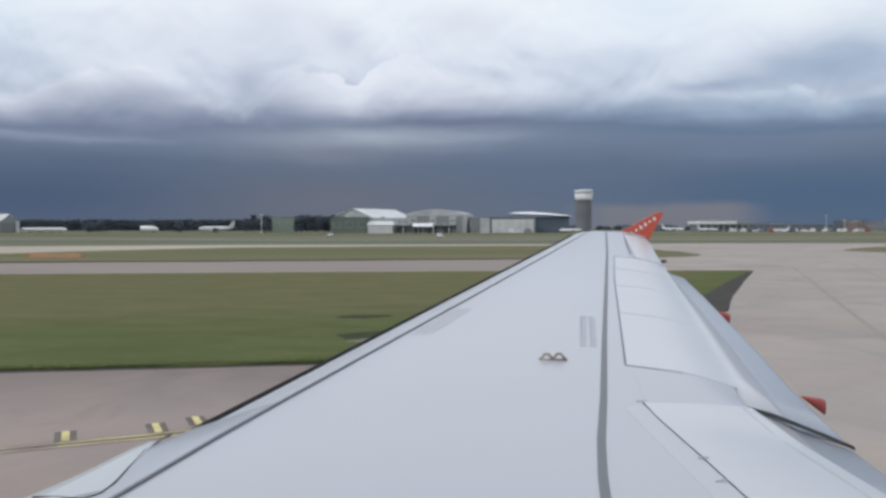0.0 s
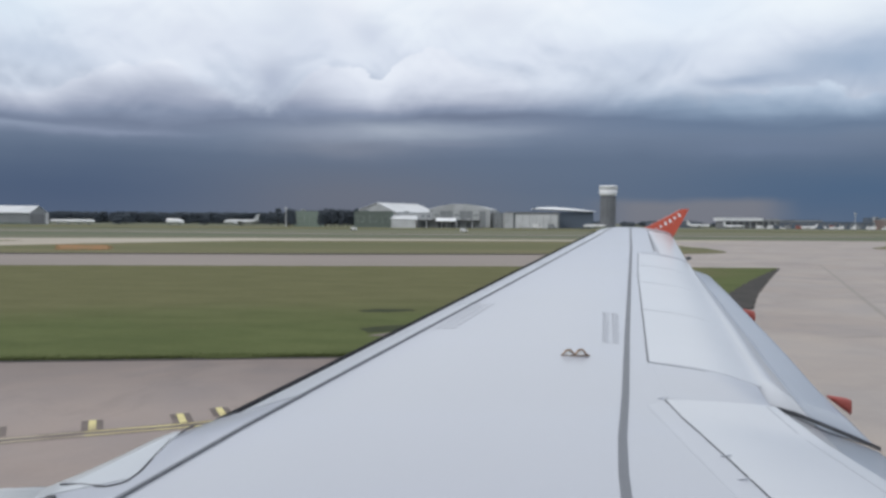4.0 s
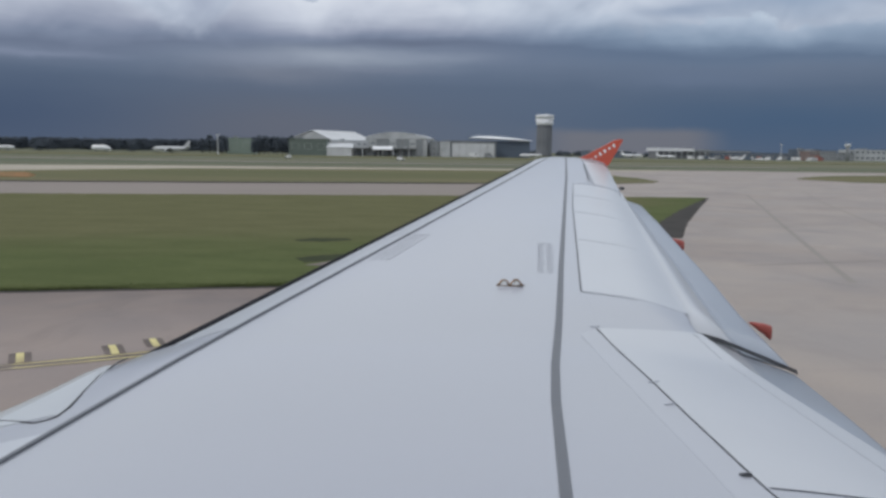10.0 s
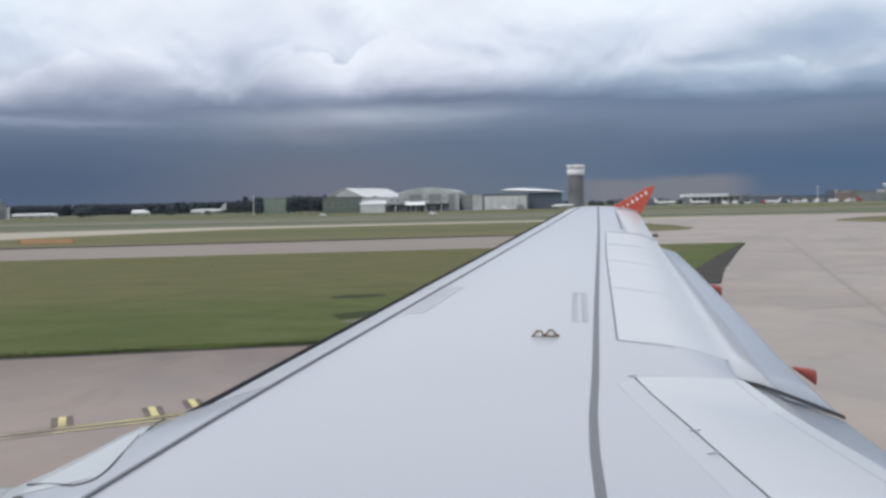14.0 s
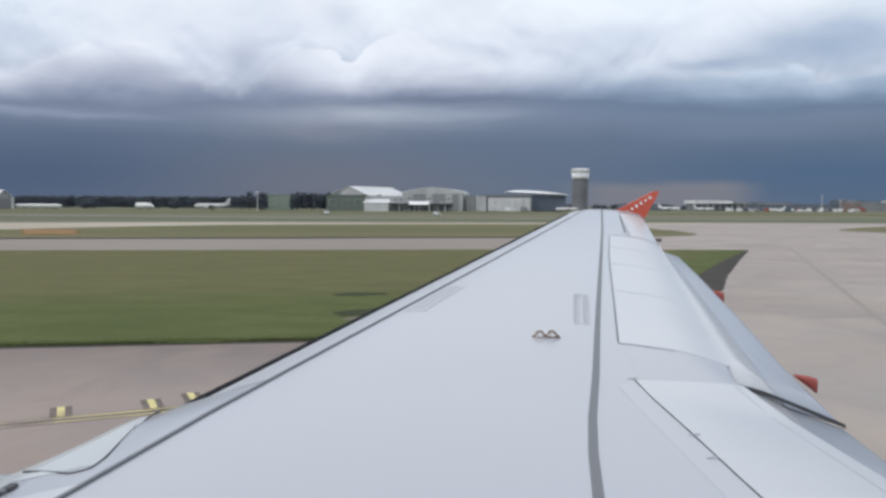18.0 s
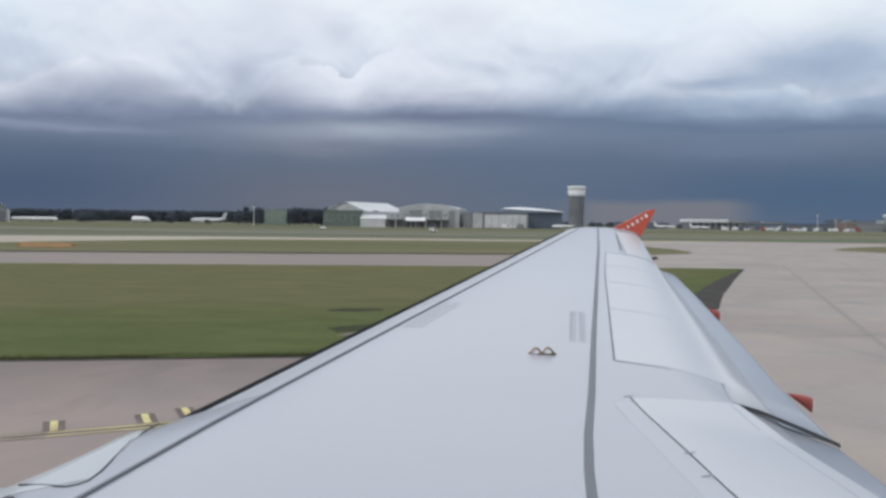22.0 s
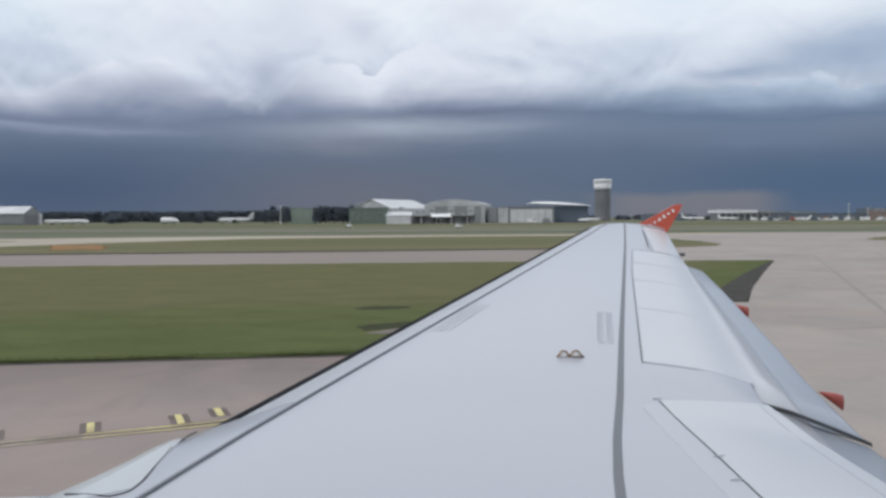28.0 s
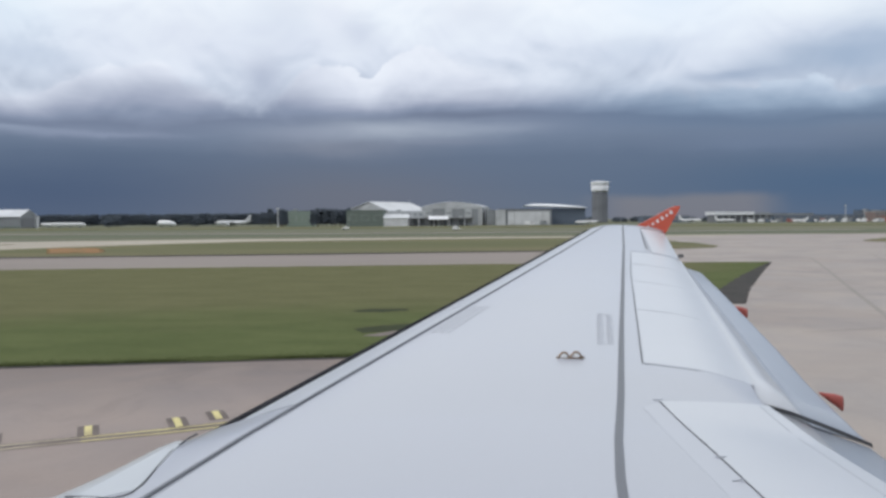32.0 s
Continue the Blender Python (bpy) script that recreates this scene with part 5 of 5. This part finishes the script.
part("roof", loft(sheet), TOWERWHITE, b7, "white wing-shaped roof")

# control tower
tw = thing("control_tower", "dark cylindrical control tower with a white drum top", "control tower", (155, 900, 0))
part("shaft", loft([ring(0, 0, z, r, r, 32, "z") for z, r in ((0, 9.6), (2, 8.6), (16, 8.2), (33.8, 8.2))]), TOWERWALL, tw, "dark grey concrete shaft", smooth=True)
for k in range(9):
    z = 3.0 + k * 3.5
    part("band", loft([ring(0, 0, z + d, q, q, 32, "z") for d, q in ((0, 8.35), (0.1, 8.6), (0.7, 8.6), (0.8, 8.35))]), TOWERWALL, tw, "projecting concrete storey band")
for k in range(12):
    a = 2 * math.pi * k / 12
    part("slit_window", boxed(-0.5, -0.2, 4.4, 0.5, 0.2, 30.0), DARKWALL, tw, "dark upright window strip").matrix_basis = pose(8.25 * math.cos(a), 8.25 * math.sin(a), 0, 0, 0, math.degrees(a) - 90)
part("drum", loft([ring(0, 0, z, r, r, 36, "z") for z, r in ((33.8, 8.8), (34.2, 9.2), (40.0, 9.6))]), TOWERWHITE, tw, "white lower drum", smooth=True)
part("cab_glazing", loft([ring(0, 0, z, r, r, 36, "z") for z, r in ((40.0, 9.62), (41.6, 9.85))]), CABGLASS, tw, "pale glazed cab", smooth=True)
part("cab_roof", loft([ring(0, 0, z, r, r, 36, "z") for z, r in ((41.6, 9.9), (44.2, 10.0), (44.8, 9.4), (45.2, 5))]), TOWERWHITE, tw, "white cab roof", smooth=True)
for k in range(24):
    a = 2 * math.pi * k / 24
    part("mullion", boxed(-0.12, -0.12, 40.0, 0.12, 0.12, 41.7), WHITEWALL, tw).matrix_basis = pose(9.85 * math.cos(a), 9.85 * math.sin(a), 0)
part("mast", loft([ring(2, 0, 45.5, 0.15, 0.15, 8, "z"), ring(2, 0, 48.0, 0.06, 0.06, 8, "z")]), GREYWALL, tw)

# terminal side, far right
D = 750.0
term = thing("terminal_pier", "terminal pier under a long white canopy roof", "terminal", (258, D, 0))
# the canopy roof's shade is put into this wall's colour
part("wall", boxed(-22, 2, 0, 27, 30, 6.4), DARKWALL, term, "pier wall painted dark for the shade under its roof")
part("roof", loft([[(-23.5, y, 7.0), (11, y, 7.0), (11, y, 9.6), (-23.5, y, 9.8)] for y in (-2, 32)]), TOWERWHITE, term, "white canopy roof")
part("side_roof", boxed(11.05, 0, 6.6, 27, 30, 8.3, bevel=0.1), GREYWALL, term, "lower grey roof")
for k in range(9):
    part("column", boxed(-23.0 + k * 5.6, -1.2, 0, -22.4 + k * 5.6, -0.6, 6.9), PALEWALL, term)
for k in range(8):
    part("window", boxed(-21 + k * 5.8, 1.85, 2.8, -17 + k * 5.8, 2.05, 5.8), GLASS, term, "dark glazing bay")
for lab, x, wd, hh, wall, roof, st, bays, dy in (
        ("low grey terminal hall with white frames", 318, 62, 8.2, GREYWALL, GREYWALL, 2, 14, 60), ("dark low pier building behind aircraft", 205, 46, 6.5, BLUEWALL, GREYWALL, 1, 9, 60),
        ("red-brown service building beside the gate", 384, 10, 9.0, BRICKRED, PALEWALL, 2, 4, 0), ("long grey terminal hall with windows", 407, 28, 9.6, GREYWALL, GREYWALL, 2, 8, 30),
        ("grey hall beside the small tower", 432, 26, 8.0, GREYWALL, GREYWALL, 2, 6, 40), ("long pale terminal building", 484, 66, 11.4, PALEWALL, PALEROOF, 2, 12, 60),
        ("low slate-coloured terminal hall", 340, 92, 6.6, BLUEWALL, GREYWALL, 1, 18, 18), ("dark flat-roofed hall behind the service building", 402, 22, 10.8, BLUEWALL, DARKWALL, 2, 5, 45), ("long pale terminal wing", 560, 70, 12.0, PALEWALL, PALEROOF, 3, 12, 80)):
    block("terminal_building", lab, "building", (x, D + dy, 0), 0, wd, 22, hh, wall, roof, st, bays)
t2 = thing("radar_tower", "slim tower with a pale round top", "tower", (415.5, D, 0))
part("shaft", loft([ring(0, 0, z, r, r, 16, "z") for z, r in ((0, 1.9), (9, 1.5), (13.4, 1.5))]), GREYWALL, t2, "grey slim shaft", smooth=True)
part("cab", loft([ring(0, 0, z, r, r, 20, "z") for z, r in ((12.8, 1.8), (13.4, 2.6), (15.6, 2.9), (16.2, 2.3))]), WHITEWALL, t2, "white cab", smooth=True)
for x, hgt, lab in ((352, 14.0, "slim grey lattice mast"), (369, 9.4, "white gate post mast"), (-124, 12.0, "slim pale lamp mast")):
    ms = thing("mast", lab, "mast", (x if x > 0 else -124.5, D if x > 0 else 560, 0))
    part("pole", loft([ring(0, 0, 0, 0.5, 0.5, 8, "z"), ring(0, 0, hgt, 0.3, 0.3, 8, "z")]), PALEWALL, ms)
    part("head", boxed(-1.0, -0.4, hgt, 1.0, 0.4, hgt + 1.0, bevel=0.1), PALEWALL, ms)


# ---------------------------------------------------------------- parked aircraft and vehicles
def jet(at, turn, size, label, fin=WHITE, tail=True, paint=WHITE):
    """A small parked airliner, nose towards +x."""
    j = thing("parked_airliner", label, "airplane", at, turn, group="parked airliners")
    s = size / 34.0
    r = 2.0 * s
    body = [ring(x * s, 0, z * s, q * s, q * s, 14) for x, q, z in ((17, 0.15, 3.3), (16.2, 1.0, 3.5), (14.5, 1.7, 3.75), (12, 2.0, 3.9), (-8, 2.0, 3.9), (-13, 1.4, 4.3), (-17, 0.35, 4.8))]
    part("fuselage", loft(body), paint, j, smooth=True)
    for sgn in (-1, 1):
        part("wing", loft([[(4 * s, sgn * 1.5 * s, 3.0 * s), (-2.5 * s, sgn * 1.5 * s, 3.0 * s), (-2.5 * s, sgn * 1.5 * s, 3.5 * s), (4 * s, sgn * 1.5 * s, 3.5 * s)],
                           [(-3.6 * s, sgn * 16 * s, 4.5 * s), (-5.2 * s, sgn * 16 * s, 4.5 * s), (-5.2 * s, sgn * 16 * s, 4.65 * s), (-3.6 * s, sgn * 16 * s, 4.65 * s)]]), PALEWALL, j)
        part("engine", loft([ring(x * s, sgn * 5.6 * s, 2.0 * s, q * s, q * s, 12) for x, q in ((4.8, 0.95), (4.4, 1.1), (2.4, 1.1), (1.0, 0.6))]), PALEWALL, j, smooth=True)
        part("tailplane", loft([[(-13.5 * s, sgn * 0.5 * s, 4.9 * s), (-16.5 * s, sgn * 0.5 * s, 4.9 * s), (-16.5 * s, sgn * 0.5 * s, 5.1 * s), (-13.5 * s, sgn * 0.5 * s, 5.1 * s)],
                                [(-16 * s, sgn * 6 * s, 5.4 * s), (-17.2 * s, sgn * 6 * s, 5.4 * s), (-17.2 * s, sgn * 6 * s, 5.5 * s), (-16 * s, sgn * 6 * s, 5.5 * s)]]), PALEWALL, j)
    if tail:
        part("fin", loft([[(-11.0 * s, y, 5.4 * s), (-16.6 * s, y, 5.2 * s), (-18.0 * s, y, 11.2 * s), (-16.2 * s, y, 11.2 * s)] for y in (-0.18 * s, 0.18 * s)]), fin, j, "swept tail fin")
    part("cockpit_glass", boxed(15.0 * s, -0.95 * s, 4.2 * s, 15.9 * s, 0.95 * s, 4.6 * s, bevel=0.08), GLASS, j)
    for k in range(14):
        part("window", boxed((-7 + k * 1.35) * s, -2.03 * s, 4.2 * s, (-6.5 + k * 1.35) * s, -1.9 * s, 4.65 * s), GLASS, j)
    for x, y in ((12.5, 0), (-1, -2.8), (-1, 2.8)):
        part("gear_leg", boxed((x - 0.15) * s, (y - 0.15) * s, 0.5 * s, (x + 0.15) * s, (y + 0.15) * s, 2.4 * s), GREYWALL, j)
        part("wheel", loft([ring(x * s, (y - 0.4) * s, 0.55 * s, 0.55 * s, 0.55 * s, 12, "y"), ring(x * s, (y + 0.4) * s, 0.55 * s, 0.55 * s, 0.55 * s, 12, "y")]), RUBBER, j)
    return j


hull = thing("parked_fuselage", "long white aircraft fuselage standing low beside the hangar", "airplane", (-296, 606, 0), 2)
part("body", loft([ring(x, 0, z, q, q * 0.95, 16) for x, q, z in ((-16.8, 0.9, 2.5), (-16.2, 1.25, 2.5), (-4, 1.35, 2.5), (13.5, 1.35, 2.5), (15.6, 1.0, 2.35), (16.6, 0.3, 2.1))]), WHITE, hull, smooth=True)
for k in range(15):
    part("window", boxed(-13.5 + k * 1.8, -1.40, 2.7, -13.0 + k * 1.8, -1.25, 3.1), GLASS, hull)
for x in (-11.0, -3.0, 5.0, 12.0):
    part("cradle", boxed(x - 0.5, -1.0, 0, x + 0.5, 1.0, 1.5, bevel=0.1), DARKWALL, hull, "dark support cradle")
jet((-169.0, 608, 0), 178, 27, "grey-white parked jet with a pale fin before the trees", PALEWALL, paint=WHITEWALL)
jet((203, 720, 0), 6, 20, "white parked airliner with a tall fin", WHITE)
jet((235, 725, 0), 4, 18, "white parked airliner beneath the pier canopy", WHITE)
jet((294.5, 712, 0), 178, 15, "white parked airliner turned away", WHITE)
jet((456, 720, 0), 0, 30, "white parked airliner by the terminal wing", WHITE, tail=False)
jet((92.5, 590, 0), 178, 17, "white parked jet by the blue hangar", WHITE, tail=False)
nose = thing("parked_freighter", "white nose section of a parked freighter before the trees", "airplane", (-220, 612, 0), 0)
part("body", loft([ring(x, 0, z, r, r, 16) for x, r, z in ((-6.6, 1.7, 3.0), (-5.8, 2.0, 3.1), (2.0, 2.0, 3.0), (5.0, 1.5, 2.6), (6.8, 0.5, 1.9))]), WHITE, nose, smooth=True)
part("cockpit_glass", boxed(3.6, -1.2, 3.3, 4.5, 1.2, 3.9, bevel=0.1), GLASS, nose)
for x in (-4.5, 3.0):
    part("wheel", loft([ring(x, -0.5, 0.5, 0.5, 0.5, 12, "y"), ring(x, 0.5, 0.5, 0.5, 0.5, 12, "y")]), RUBBER, nose)
    part("gear_leg", boxed(x - 0.15, -0.15, 0.4, x + 0.15, 0.15, 1.6), GREYWALL, nose)


def van(at, turn, length, height, paint, label):
    v = thing("van", label, "vehicle", at, turn, group="airfield vehicles")
    L, Hh = length, height
    prof = [(-L / 2, 0.35), (L / 2, 0.35), (L / 2, 0.48 * Hh), (L / 2 - 0.18 * L, 0.55 * Hh), (L / 2 - 0.30 * L, Hh), (-L / 2, Hh)]
    part("body", loft([[(x, y, z) for x, z in prof] for y in (-1.0, 1.0)]), paint, v)
    part("windscreen", loft([[(L / 2 - 0.19 * L, y, 0.58 * Hh), (L / 2 - 0.29 * L, y, 0.95 * Hh), (L / 2 - 0.27 * L, y, 0.96 * Hh), (L / 2 - 0.165 * L, y, 0.59 * Hh)] for y in (-0.9, 0.9)]), GLASS, v)
    part("side_window", boxed(L * 0.02, -1.02, 0.58 * Hh, L * 0.19, -0.98, 0.88 * Hh), GLASS, v)
    for x in (-L * 0.3, L * 0.3):
        for y in (-0.85, 0.85):
            part("wheel", loft([ring(x, y - 0.15, 0.35, 0.35, 0.35, 12, "y"), ring(x, y + 0.15, 0.35, 0.35, 0.35, 12, "y")]), RUBBER, v)
    return v


van((-51.0, 367, 0), 180, 2.9, 1.3, WHITE, "small white airfield van on the grass perimeter")
van((-1.0, 335, 0), 0, 3.0, 1.6, WHITE, "white van before the canopy")
van((48, 552, 0), 0, 6.5, 3.0, WHITE, "white lorry before the pale hangar")
van((58, 556, 0), 0, 5.5, 3.2, GREYWALL, "dark service lorry before the pale hangar")
rng = random.Random(5)
for k in range(30):
    x = 252 + k * 3.55 + rng.uniform(-1.2, 1.2)
    paint = (WHITE, WHITE, PALEWALL, WHITE, BLUEWALL, WHITE, GREYWALL, WHITE, VANRED)[k % 9]
    van((x, 700 + rng.uniform(-8, 14), 0), rng.choice((0, 180)), rng.uniform(3.6, 6.2), rng.uniform(2.0, 3.4), paint, "apron vehicle parked in a row before the terminal")
van((366, 706, 0), 0, 7.0, 4.2, VANRED, "tall red apron truck before the service building")


# ---------------------------------------------------------------- trees
def clumps(rng, verts, faces, cx, cy, base_z, height, spread, count, size):
    """Leaf clumps of one crown: small tilted four-sided tufts with gaps between them."""
    for _ in range(count):
        u = rng.random()
        z = base_z + height * (0.16 + 0.84 * u)
        r = spread * math.sqrt(max(0.05, 1 - (u * 1.05 - 0.12) ** 2)) * math.sqrt(rng.random())
        a = rng.uniform(0, 6.283)
        c = Vector((cx + r * math.cos(a), cy + r * math.sin(a), z))
        s = size * rng.uniform(0.6, 1.4)
        n = len(verts)
        for k in range(4):
            b = a + k * 1.571 + rng.uniform(-0.4, 0.4)
            verts.append((c.x + s * math.cos(b), c.y + s * math.sin(b), c.z + rng.uniform(-0.5, 0.3) * s))
        verts.append((c.x + rng.uniform(-0.3, 0.3) * s, c.y, c.z + s * rng.uniform(0.6, 1.0)))
        verts.append((c.x, c.y + rng.uniform(-0.3, 0.3) * s, c.z - s * rng.uniform(0.5, 0.9)))
        for k in range(4):
            faces.append((n + k, n + (k + 1) % 4, n + 4))
            faces.append((n + (k + 1) % 4, n + k, n + 5))


rng = random.Random(11)
verts, faces = [], []
for i in range(330):
    x = -460 + i * 1.07 + rng.uniform(-1, 1)
    y = 655 + rng.uniform(-10, 22)
    hgt = rng.uniform(9.4, 10.4)
    clumps(rng, verts, faces, x, y, 0, hgt, rng.uniform(3.4, 4.8), 150, 0.62)
for i in range(260):
    x = -100 + i * 3.3 + rng.uniform(-2, 2)
    y = 960 + rng.uniform(-10, 40)
    clumps(rng, verts, faces, x, y, 0, rng.uniform(4.0, 6.5), rng.uniform(3, 5), 26, 1.2)
me = bpy.data.meshes.new("far_woods")
me.from_pydata(verts, [], faces)
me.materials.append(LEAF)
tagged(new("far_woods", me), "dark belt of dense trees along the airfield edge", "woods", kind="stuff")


def tree(at, height, spread, label, seed):
    t = thing("tree", label, "tree", at)
    r = random.Random(seed)
    part("trunk", loft([ring(0, 0, z, q, q, 8, "z") for z, q in ((0, 0.32), (height * 0.3, 0.24), (height * 0.75, 0.10))]), BARK, t)
    for k in range(4):
        a = k * 1.6 + r.uniform(0, 0.6)
        z = height * r.uniform(0.3, 0.5)
        e = Vector((math.cos(a) * spread * 0.7, math.sin(a) * spread * 0.7, z + height * 0.2))
        part("limb", loft([ring(0, 0, z, 0.12, 0.12, 6, "z"), ring(e.x, e.y, e.z, 0.05, 0.05, 6, "z")]), BARK, t)
    v, f = [], []
    clumps(r, v, f, 0, 0, 0, height, spread, 170, 0.75)
    m2 = bpy.data.meshes.new("crown")
    m2.from_pydata(v, [], f)
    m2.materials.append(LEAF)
    c = new("crown", m2)
    c.parent = t
    return t


for k in range(9):  # dense dark screen of trees beside the green shed
    tree((-99.5 + k * 3.05, 556 + (k * 37 % 5), 0), 11.2 + (k * 13 % 7) * 0.22, 2.7, "dense dark tree in the screen beside the sheds", 20 + k)
for x, y, hgt, sp in ((-139, 600, 13.0, 3.6), (-133, 604, 11.2, 3.0), (-146, 606, 10.5, 3.4), (-129.5, 598, 12.6, 2.8), (-122.4, 562, 11.6, 1.9), (-119.9, 564, 11.4, 1.9), (-200, 618, 8.0, 3.8), (-262, 622, 8.4, 4.2), (-268, 620, 7.4, 3.4)):
    tree((x, y, 0), hgt, sp, "dark broadleaf tree standing before the woods", int(hgt * 10))


# a low marker board and a dark post near the far edge of the infield grass

board = thing("marker_board", "low weathered marker board with a white top edge", "sign", (-38.0, 56.4, 0.05), 34)
part("panel", boxed(-0.42, -0.05, 0.12, 0.42, 0.05, 0.62, bevel=0.02), BRICKRED, board, "faded brown panel")
part("top_edge", boxed(-0.44, -0.06, 0.62, 0.44, 0.06, 0.74, bevel=0.02), WHITE, board, "white top edge")
for x in (-0.36, 0.30):
    part("leg", boxed(x, -0.03, 0.0, x + 0.06, 0.03, 0.14), GREYWALL, board)
post = thing("marker_post", "short dark green marker post in the grass", "post", (-35.4, 54.6, 0.05))
part("shaft", loft([ring(0, 0, z, r, r, 12, "z") for z, r in ((0, 0.16), (0.1, 0.13), (0.95, 0.12), (1.0, 0.08))]), LEAF, post, smooth=True)
